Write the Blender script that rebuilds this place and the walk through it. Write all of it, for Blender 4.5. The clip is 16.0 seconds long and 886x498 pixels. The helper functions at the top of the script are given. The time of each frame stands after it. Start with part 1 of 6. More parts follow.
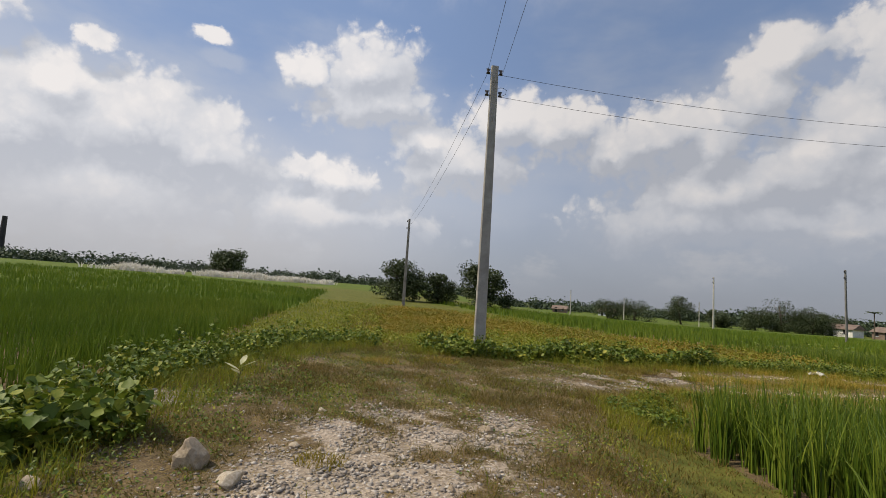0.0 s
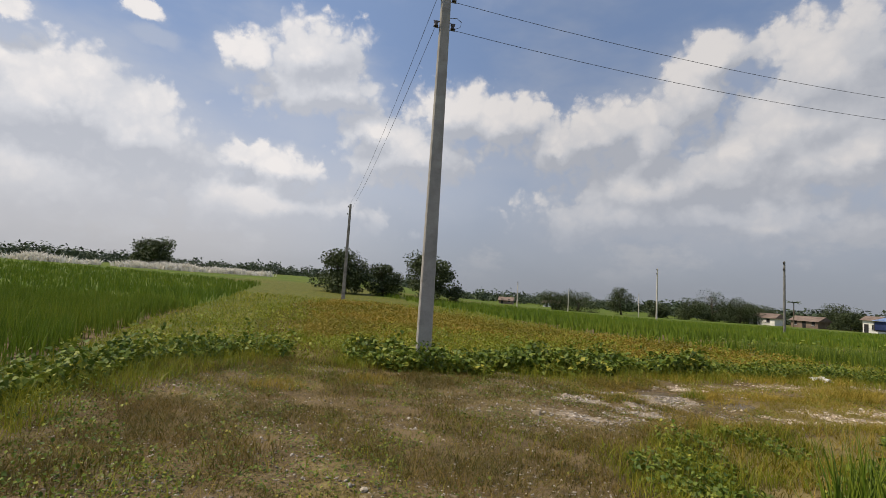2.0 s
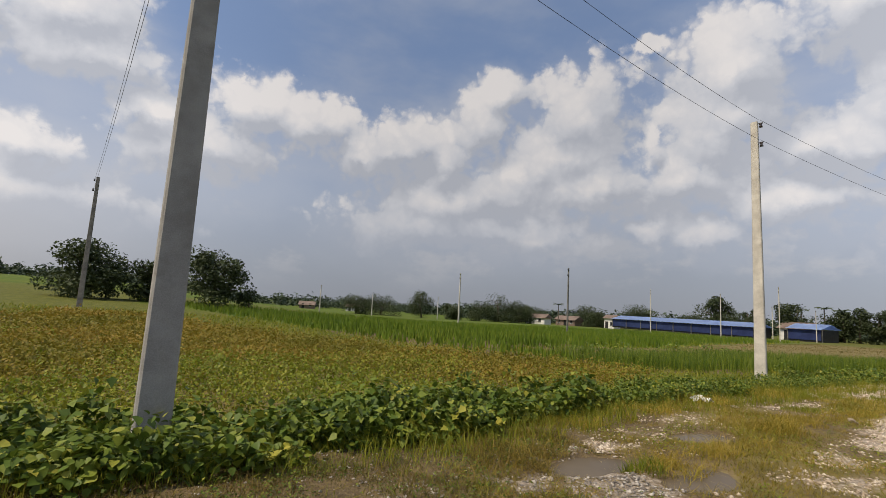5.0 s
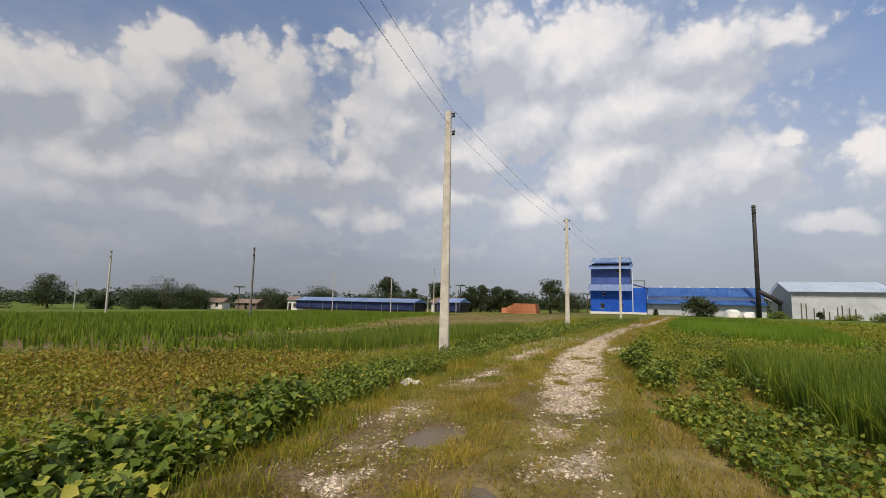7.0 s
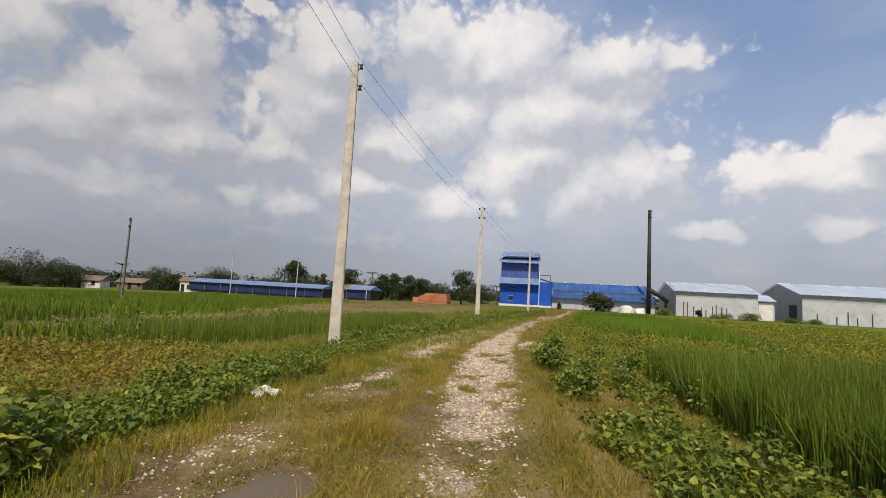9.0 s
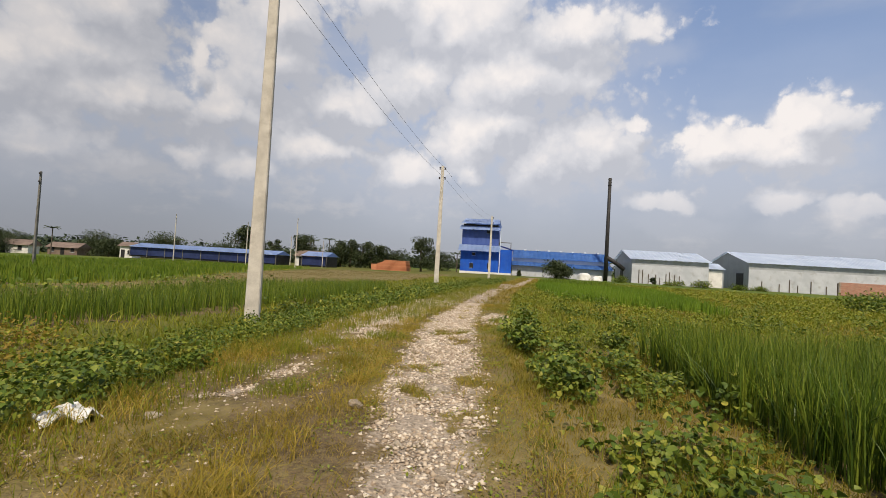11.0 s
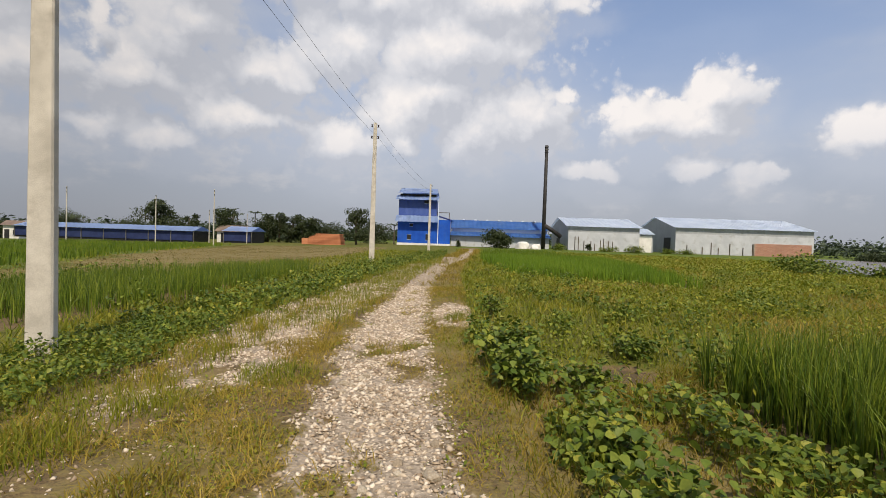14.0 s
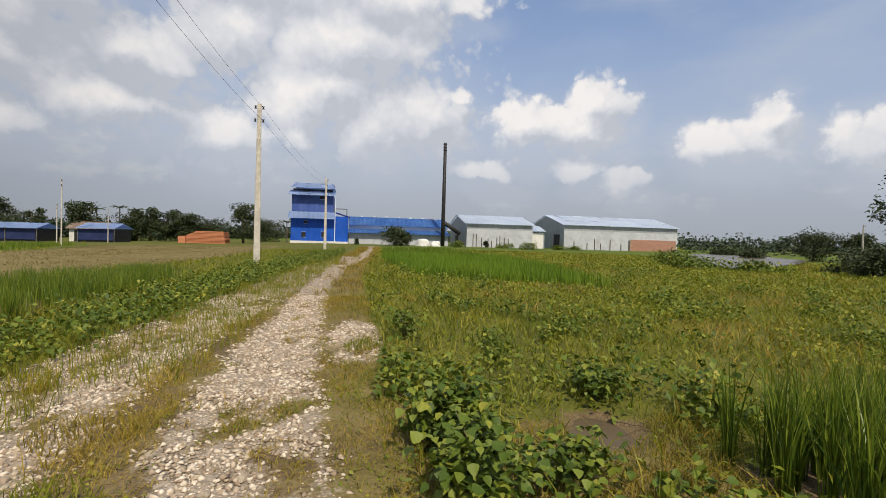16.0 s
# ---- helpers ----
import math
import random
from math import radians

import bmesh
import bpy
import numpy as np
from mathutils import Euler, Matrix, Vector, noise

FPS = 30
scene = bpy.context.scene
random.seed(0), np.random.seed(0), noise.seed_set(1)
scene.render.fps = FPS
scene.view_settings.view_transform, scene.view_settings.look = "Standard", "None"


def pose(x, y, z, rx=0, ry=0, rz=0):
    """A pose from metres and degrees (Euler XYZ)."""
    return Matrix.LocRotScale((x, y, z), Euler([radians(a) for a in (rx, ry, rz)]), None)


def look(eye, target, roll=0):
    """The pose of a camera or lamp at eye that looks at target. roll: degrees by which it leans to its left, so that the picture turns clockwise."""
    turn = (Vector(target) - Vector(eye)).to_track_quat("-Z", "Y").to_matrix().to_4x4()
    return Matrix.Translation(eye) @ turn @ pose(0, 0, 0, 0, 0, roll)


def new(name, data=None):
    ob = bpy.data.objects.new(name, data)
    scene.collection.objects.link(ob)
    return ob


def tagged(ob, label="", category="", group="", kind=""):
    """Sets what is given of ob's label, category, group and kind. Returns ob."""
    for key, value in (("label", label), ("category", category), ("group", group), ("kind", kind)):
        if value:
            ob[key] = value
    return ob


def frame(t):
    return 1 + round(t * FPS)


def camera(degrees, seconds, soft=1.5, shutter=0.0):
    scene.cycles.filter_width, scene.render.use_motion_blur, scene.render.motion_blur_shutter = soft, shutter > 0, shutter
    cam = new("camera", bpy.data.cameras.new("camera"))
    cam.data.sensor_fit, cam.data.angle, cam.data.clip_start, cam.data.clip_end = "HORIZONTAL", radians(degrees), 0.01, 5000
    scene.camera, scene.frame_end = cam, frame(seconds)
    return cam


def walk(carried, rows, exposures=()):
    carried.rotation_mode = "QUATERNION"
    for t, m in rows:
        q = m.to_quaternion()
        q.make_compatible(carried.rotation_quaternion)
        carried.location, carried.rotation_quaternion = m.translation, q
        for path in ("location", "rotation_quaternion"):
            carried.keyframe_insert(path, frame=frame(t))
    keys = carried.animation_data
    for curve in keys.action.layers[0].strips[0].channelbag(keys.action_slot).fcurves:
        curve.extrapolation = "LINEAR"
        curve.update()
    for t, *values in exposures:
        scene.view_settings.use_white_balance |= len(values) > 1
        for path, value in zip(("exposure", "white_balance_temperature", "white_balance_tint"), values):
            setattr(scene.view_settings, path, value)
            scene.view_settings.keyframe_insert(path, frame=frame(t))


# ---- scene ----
cam = camera(86.8, 16.0, soft=0.5)

PATH = [
    (0, (0.559, 0.323, 1.428), (0.473, 2.311, 1.628), 3.8),
    (0.5, (0.586, 1.084, 1.446), (0.526, 3.073, 1.644), 3.8),
    (1, (0.613, 1.813, 1.461), (0.588, 3.804, 1.645), 4.0),
    (1.5, (0.679, 2.565, 1.458), (0.763, 4.556, 1.63), 3.8),
    (2, (0.722, 3.208, 1.467), (0.861, 5.195, 1.647), 3.6),
    (2.5, (0.784, 3.921, 1.494), (1.053, 5.892, 1.698), 3.4),
    (3, (0.816, 4.667, 1.544), (1.218, 6.614, 1.766), 3.9),
    (5.5, (1.485, 7.928, 1.456), (2.642, 9.539, 1.709), 2.5),
    (6, (1.714, 8.426, 1.421), (3.141, 9.803, 1.681), 1.7),
    (6.5, (2.009, 8.79, 1.439), (3.661, 9.89, 1.687), 1.1),
    (7, (2.48, 9.033, 1.484), (4.286, 9.864, 1.705), 1.2),
    (7.5, (2.97, 9.209, 1.495), (4.856, 9.841, 1.711), 2.2),
    (8, (3.474, 9.29, 1.47), (5.385, 9.841, 1.677), 2.6),
    (10.5, (6.118, 9.628, 1.389), (8.076, 10.015, 1.506), 3.5),
    (11, (6.774, 9.718, 1.366), (8.746, 10.041, 1.426), 3.4),
    (11.5, (7.403, 9.802, 1.405), (9.382, 10.09, 1.415), 3.2),
    (12, (8.058, 9.822, 1.407), (10.041, 10.084, 1.398), 3.1),
    (12.5, (8.641, 9.941, 1.418), (10.629, 10.157, 1.394), 2.7),
    (13, (9.2, 10.014, 1.442), (11.195, 10.161, 1.402), 2.1),
    (13.5, (9.711, 10.137, 1.432), (11.709, 10.215, 1.38), 1.8),
    (14, (10.228, 10.231, 1.428), (12.227, 10.282, 1.377), 1.9),
    (14.5, (10.793, 10.255, 1.454), (12.792, 10.212, 1.406), 1.6),
    (15, (11.281, 10.327, 1.463), (13.273, 10.148, 1.42), 1.4),
    (15.5, (11.706, 10.347, 1.455), (13.684, 10.051, 1.402), 1.4),
    (16, (12.186, 10.298, 1.478), (14.149, 9.92, 1.428), 1.7),
]

walk(cam, [(t, look(e, g, r)) for t, e, g, r in PATH], ((0.0, -0.08, 6520, 12.5), (3.0, -0.08, 6520, 12.5), (5.5, -0.16, 6540, 13.0), (8.0, -0.15, 6580, 13.0), (10.5, -0.08, 6650, 13.5), (14.0, -0.05, 6620, 13.0), (16.0, -0.09, 6520, 11.5)))

# ---- sky, sun ----
SUN_AZ, SUN_EL = radians(-100), radians(51)      # azimuth clockwise from +y
# cumulus: azimuth, elevation, half width, half height, degrees
CLOUDS_WEST = (
    (-50, 22, 2.2, 1.2), (-47, 13, 5, 4), (-43.7, 18, 2.6, 1.8), (-41.4, 22.3, 1.3, 0.7), (-38.7, 7.8, 8.4, 3.7), (-38.2, 15.1, 5.1, 3.6), (-31.2, 25.8, 1.2, 0.5),
    (-30.5, 13.5, 4.5, 2.9), (-20.6, 13.7, 1.4, 0.9), (-20.5, 24.3, 1.9, 1.1), (-16.3, 8.8, 7.4, 2), (-15.7, 12.8, 3.5, 1.5), (-13.6, 25.8, 3.7, 2.5), (-11.8, 22.3, 5, 2.1),
    (-6.2, 18.5, 2.7, 1.5), (-0.3, 15.7, 5.9, 2.8), (4.3, 20.8, 3.5, 2.2), (10.6, 20.3, 3.2, 2.2), (16.1, 18.6, 1.5, 1.1), (17.3, 17.3, 3, 1.9))
CLOUDS_NORTH = (
    (20.3, 18.1, 4.6, 2.2), (22.3, 18.7, 5.6, 2.1), (25, 9.9, 7.9, 2.4), (27.4, 17.2, 2.8, 2.8), (28.1, 12.6, 7.5, 3.2), (32.1, 21.6, 2.5, 2.8), (32.8, 9.5, 8.7, 2.2),
    (34.6, 14.1, 6.5, 2.5), (34.8, 25.9, 1.8, 1.6), (36.1, 16, 5.3, 2.1), (38.7, 8.3, 3.2, 1), (39.8, 17.2, 5.8, 3), (41.2, 19, 5.5, 2.6), (41.5, 14.6, 4.5, 1.9),
    (43.8, 23.4, 3.8, 3.2), (46.9, 14.9, 4.9, 2.6), (46.9, 15.5, 4.1, 2.5), (51.4, 10.1, 1.6, 1), (51.8, 19.4, 0.7, 0.8), (51.9, 29.8, 1, 0.5), (54, 15, 4, 2.6),
    (57.2, 9.7, 2.1, 1.2))
CLOUDS_EAST = (
    (58.2, 19.1, 3.2, 2.8), (59.6, 26, 4.1, 3.3), (59.8, 21.1, 4.4, 3.5), (66, 12.5, 5, 1.8), (67.1, 17.4, 4, 1.9), (69, 16.6, 3.4, 1.7), (71.2, 29.1, 4, 2.4),
    (75.8, 9.7, 3.2, 2.3), (75.9, 20.3, 4.1, 2.3), (76.1, 9.9, 3.5, 1.9), (76.3, 22, 4.3, 2.8), (76.8, 28.7, 3.2, 2.5), (80.2, 27, 9, 2.6), (83.3, 11.5, 1.5, 1.1),
    (83.8, 15.7, 3.1, 3), (84, 28.5, 6, 3.6), (86.4, 16.9, 4.8, 3), (88.9, 21.3, 7.8, 3.3))
CLOUDS_SOUTH = (
    (92.1, 12.5, 3.6, 3), (94, 26.5, 6.1, 2.1), (98.5, 14.4, 4.1, 3.1), (102.5, 26.1, 2.4, 0.9), (102.7, 17, 1.2, 0.8), (106, 8.4, 2.6, 0.8), (111.2, 13, 3.4, 1.7),
    (115.8, 8.4, 1, 0.6), (116.5, 8.2, 1.5, 0.9), (117, 12.8, 3.1, 1.7), (118.7, 15.3, 2.3, 1.8), (121.5, 7, 1.5, 0.9), (122.2, 7.2, 1.8, 0.9), (132.3, 11, 3.5, 1.4),
    (136.1, 12.8, 1.1, 1.4), (143, 9.8, 2.4, 1.6))
CLOUDS = CLOUDS_WEST + CLOUDS_NORTH + CLOUDS_EAST + CLOUDS_SOUTH


class Nodes:
    """Short hand for a node tree."""
    def __init__(self, tree):
        self.tree = tree

    def plug(self, n, i, v):
        if v is None:
            return
        if isinstance(v, bpy.types.NodeSocket):
            self.tree.links.new(v, n.inputs[i])
        elif isinstance(v, bpy.types.Node):
            self.tree.links.new(v.outputs[0], n.inputs[i])
        else:
            n.inputs[i].default_value = v

    def math(self, op, a, b=None, c=None, clamp=False):
        n = self.tree.nodes.new("ShaderNodeMath")
        n.operation, n.use_clamp = op, clamp
        for i, v in enumerate((a, b, c)):
            self.plug(n, i, v)
        return n.outputs[0]

    def vec(self, op, a, b=None):
        n = self.tree.nodes.new("ShaderNodeVectorMath")
        n.operation = op
        self.plug(n, 0, a)
        self.plug(n, 1, b)
        return n.outputs["Value"] if op in ("LENGTH", "DISTANCE", "DOT_PRODUCT") else n.outputs[0]

    def noise(self, at, scale, detail=4.0, rough=0.55, out=0):
        n = self.tree.nodes.new("ShaderNodeTexNoise")
        self.plug(n, 0, at)
        n.inputs["Scale"].default_value, n.inputs["Detail"].default_value, n.inputs["Roughness"].default_value = scale, detail, rough
        return n.outputs[out]

    def steps(self, v, lo, hi, a=0.0, b=1.0, smooth=True):
        n = self.tree.nodes.new("ShaderNodeMapRange")
        n.interpolation_type = "SMOOTHSTEP" if smooth else "LINEAR"
        for i, q in enumerate((v, lo, hi, a, b)):
            self.plug(n, i, q)
        return n.outputs[0]

    def mix(self, f, a, b, blend="MIX"):
        n = self.tree.nodes.new("ShaderNodeMix")
        n.data_type, n.blend_type = "RGBA", blend
        self.plug(n, 0, f)
        for i, v in ((6, a), (7, b)):
            self.plug(n, i, (*v, 1) if isinstance(v, tuple) and len(v) == 3 else v)
        return n.outputs[2]

    def ramp(self, v, *stops):
        n = self.tree.nodes.new("ShaderNodeValToRGB")
        self.plug(n, 0, v)
        el = n.color_ramp.elements
        while len(el) < len(stops):
            el.new(0.5)
        for e, (p, c) in zip(el, stops):
            e.position, e.color = p, (*c, 1)
        return n.outputs[0]


def build_sky():
    world = bpy.data.worlds.new("sky")
    scene.world = world
    world.use_nodes = True
    nt = world.node_tree
    k = Nodes(nt)
    bg = nt.nodes["Background"]
    sky = nt.nodes.new("ShaderNodeTexSky")
    sky.sky_type, sky.sun_disc = "NISHITA", False
    sky.sun_elevation, sky.sun_rotation = SUN_EL, SUN_AZ
    sky.air_density, sky.dust_density, sky.ozone_density = 1.0, 1.2, 1.0
    way = nt.nodes.new("ShaderNodeTexCoord").outputs["Generated"]
    sep = nt.nodes.new("ShaderNodeSeparateXYZ")
    k.plug(sep, 0, way)
    az = k.math("MULTIPLY", k.math("ARCTAN2", sep.outputs[0], sep.outputs[1]), 57.29578)
    el = k.math("MULTIPLY", k.math("ARCSINE", sep.outputs[2]), 57.29578)
    comb = nt.nodes.new("ShaderNodeCombineXYZ")
    k.plug(comb, 0, az)
    k.plug(comb, 1, el)
    flat = comb.outputs[0]
    # billows: the edge of every cloud is pushed about at three sizes
    n1 = k.noise(way, 7.0, 3.0, 0.5, 1)
    n2 = k.noise(way, 24.0, 5.0, 0.62, 1)
    off = k.vec("ADD", k.vec("MULTIPLY", k.vec("SUBTRACT", n1, (0.5, 0.5, 0.5)), (4.0, 3.2, 0.0)),
                k.vec("MULTIPLY", k.vec("SUBTRACT", n2, (0.5, 0.5, 0.5)), (2.4, 2.2, 0.0)))

    def density(shift):
        at = k.vec("ADD", k.vec("ADD", flat, off), shift)
        total = None
        for a, e, w, h in CLOUDS:
            d = k.vec("LENGTH", k.vec("MULTIPLY", k.vec("SUBTRACT", at, (a, e, 0.0)), (0.62 / w, 0.62 / h, 0.0)))
            v = k.math("SUBTRACT", 1.25, d)
            total = v if total is None else k.math("SMOOTH_MAX", total, v, 0.25)
        return total

    d0 = density((0.0, 0.0, 0.0))
    d1 = density((-1.2, 2.4, 0.0))
    # away from the named clouds the sky goes on with broken cumulus of the same kind
    puffs = k.steps(k.noise(way, 3.2, 6.0, 0.6), 0.50, 0.68, 0.0, 0.9)
    side = k.steps(k.math("ABSOLUTE", k.math("SUBTRACT", az, 45.0)), 96.0, 112.0)
    upper = k.steps(el, 31.0, 38.0)
    rest = k.math("MULTIPLY", puffs, k.math("MAXIMUM", side, upper))
    fine = k.noise(way, 34.0, 6.0, 0.62)
    broad = k.noise(way, 5.0, 3.0, 0.5)
    puff = None
    for sc, amp in ((9.0, 0.42), (23.0, 0.34), (55.0, 0.2)):
        vo = nt.nodes.new("ShaderNodeTexVoronoi")
        vo.feature = "SMOOTH_F1"
        k.plug(vo, 0, k.vec("ADD", way, k.vec("MULTIPLY", n2, (0.05, 0.05, 0.05))))
        vo.inputs["Scale"].default_value, vo.inputs["Smoothness"].default_value = sc, 0.35
        v = k.math("MULTIPLY", k.math("SUBTRACT", 0.42, vo.outputs["Distance"]), amp * 2)
        puff = v if puff is None else k.math("ADD", puff, v)
    body = k.math("ADD", d0, k.math("ADD", puff, k.math("MULTIPLY", k.math("SUBTRACT", fine, 0.5), 0.3)))
    cover = k.math("MAXIMUM", k.steps(body, -0.14, 0.36), rest)
    lit = k.math("ADD", k.steps(k.math("SUBTRACT", d0, d1), -0.45, 0.75), k.math("MULTIPLY", puff, 0.55))
    lit = k.math("ADD", lit, k.math("MULTIPLY", k.math("SUBTRACT", broad, 0.5), 0.9), None, True)
    cloud = k.ramp(lit, (0.0, (0.50, 0.53, 0.58)), (0.45, (0.66, 0.68, 0.71)), (1.0, (0.88, 0.855, 0.825)))
    cloud = k.vec("MULTIPLY", cloud, (10.0, 10.0, 10.0))
    # haze that whitens the sky towards the horizon, with a grey-blue foot
    veil = k.noise(k.vec("MULTIPLY", way, (1.0, 1.0, 2.5)), 2.6, 5.0, 0.55)
    blue = k.mix(0.60, sky.outputs[0], (2.2, 3.5, 6.2))
    blue = k.mix(k.steps(veil, 0.42, 0.75, 0.05, 0.55), blue, (5.0, 5.4, 6.0))
    low = k.ramp(k.math("MULTIPLY", el, 1 / 30), (0.0, (0.42, 0.42, 0.42)), (0.15, (0.52, 0.515, 0.515)), (0.40, (0.64, 0.645, 0.655)), (1.0, (0.44, 0.53, 0.68)))
    cool = k.ramp(k.math("MULTIPLY", el, 1 / 30), (0.0, (0.35, 0.375, 0.41)), (0.15, (0.385, 0.425, 0.48)), (0.40, (0.42, 0.49, 0.60)), (1.0, (0.37, 0.48, 0.68)))
    low = k.mix(k.steps(az, -32.0, 8.0), low, cool)
    low = k.vec("MULTIPLY", low, (10.0, 10.0, 10.0))
    far_side = k.math("ADD", el, k.math("MULTIPLY", k.math("SUBTRACT", veil, 0.5), 14.0))
    hazed = k.mix(k.steps(far_side, 27.0, 7.0, 0.10, 0.93), blue, low)
    bank = k.noise(k.vec("MULTIPLY", way, (1.0, 1.0, 2.2)), 5.5, 6.0, 0.6)
    bank = k.math("MULTIPLY", k.steps(k.math("ADD", bank, k.math("MULTIPLY", puff, 0.10)), 0.50, 0.66), k.steps(el, 16.0, 7.0, 0.0, 0.55))
    bank = k.math("MULTIPLY", bank, k.steps(el, 1.0, 6.0))
    hazed = k.mix(bank, hazed, (5.6, 5.7, 5.85))
    soft = k.math("MULTIPLY", cover, k.steps(el, 3.0, 13.5, 0.12, 0.96))
    shade = k.math("ADD", k.steps(az, -15.0, 22.0, 1.04, 0.84), k.steps(az, 45.0, 80.0, 0.0, 0.26))
    tint = nt.nodes.new("ShaderNodeCombineXYZ")
    for i in range(3):
        k.plug(tint, i, shade)
    # thin grey-white vapour round and under the heaps
    halo = k.math("ADD", k.math("MAXIMUM", d0, d1), k.math("MULTIPLY", k.math("SUBTRACT", veil, 0.5), 1.6))
    halo = k.math("MULTIPLY", k.steps(halo, -0.45, 0.6), k.steps(el, 2.0, 12.0, 0.15, 0.34))
    hazed = k.mix(halo, hazed, (5.5, 5.85, 6.4))
    k.plug(bg, 0, k.vec("MULTIPLY", k.mix(soft, hazed, cloud), tint.outputs[0]))
    bg.inputs[1].default_value = 0.1


build_sky()
sun = new("sun", bpy.data.lights.new("sun", "SUN"))
sun.data.energy, sun.data.angle, sun.data.color = 4.2, radians(0.6), (1.0, 0.90, 0.72)
_s = Vector((math.sin(SUN_AZ) * math.cos(SUN_EL), math.cos(SUN_AZ) * math.cos(SUN_EL), math.sin(SUN_EL)))
sun.matrix_world = look(_s * 50, (0, 0, 0))


# ---- materials ----
def material(name, lo, hi, scale=8.0, rough=0.8, bump=0.0, metal=0.0, fine=60.0, stain=None, leaf=0.0, island=0.0, spec=0.3, objects=0.0):
    """A surface whose colour wanders between lo and hi at two sizes, with relief; leaf: the share of light let through."""
    m = bpy.data.materials.new(name)
    m.use_nodes = True
    nt = m.node_tree
    k = Nodes(nt)
    b = nt.nodes["Principled BSDF"]
    at = nt.nodes.new("ShaderNodeTexCoord").outputs["Object"]
    v = k.math("ADD", k.math("MULTIPLY", k.noise(at, scale, 4.0), 0.65), k.math("MULTIPLY", k.noise(at, fine, 3.0, 0.6), 0.35))
    v = k.steps(v, 0.33, 0.67)
    if island:
        g = nt.nodes.new("ShaderNodeNewGeometry").outputs["Random Per Island"]
        v = k.math("ADD", k.math("MULTIPLY", v, 1 - island), k.math("MULTIPLY", g, island))
    if objects:
        g = nt.nodes.new("ShaderNodeObjectInfo").outputs["Random"]
        v = k.math("ADD", k.math("MULTIPLY", v, 1 - objects), k.math("MULTIPLY", g, objects))
    if isinstance(lo[0], tuple):
        col = k.ramp(v, *lo)
    else:
        col = k.mix(v, lo, hi)
    if stain:
        col = k.mix(k.steps(k.noise(at, stain[1], 5.0, 0.65), 0.52, 0.72, 0.0, stain[2]), col, stain[0])
    k.plug(b, 0, col)
    b.inputs["Roughness"].default_value = rough
    b.inputs["Metallic"].default_value = metal
    b.inputs["Specular IOR Level"].default_value = spec
    if bump:
        bn = nt.nodes.new("ShaderNodeBump")
        bn.inputs["Strength"].default_value, bn.inputs["Distance"].default_value = bump, 0.01
        k.plug(bn, 2 if bn.inputs[2].name == "Height" else bn.inputs.find("Height"), k.noise(at, fine, 6.0, 0.65))
        nt.links.new(bn.outputs[0], b.inputs["Normal"])
    if leaf:
        tr = nt.nodes.new("ShaderNodeBsdfTranslucent")
        k.plug(tr, 0, col)
        mx = nt.nodes.new("ShaderNodeMixShader")
        mx.inputs[0].default_value = leaf
        nt.links.new(b.outputs[0], mx.inputs[1])
        nt.links.new(tr.outputs[0], mx.inputs[2])
        nt.links.new(mx.outputs[0], nt.nodes["Material Output"].inputs[0])
    return m


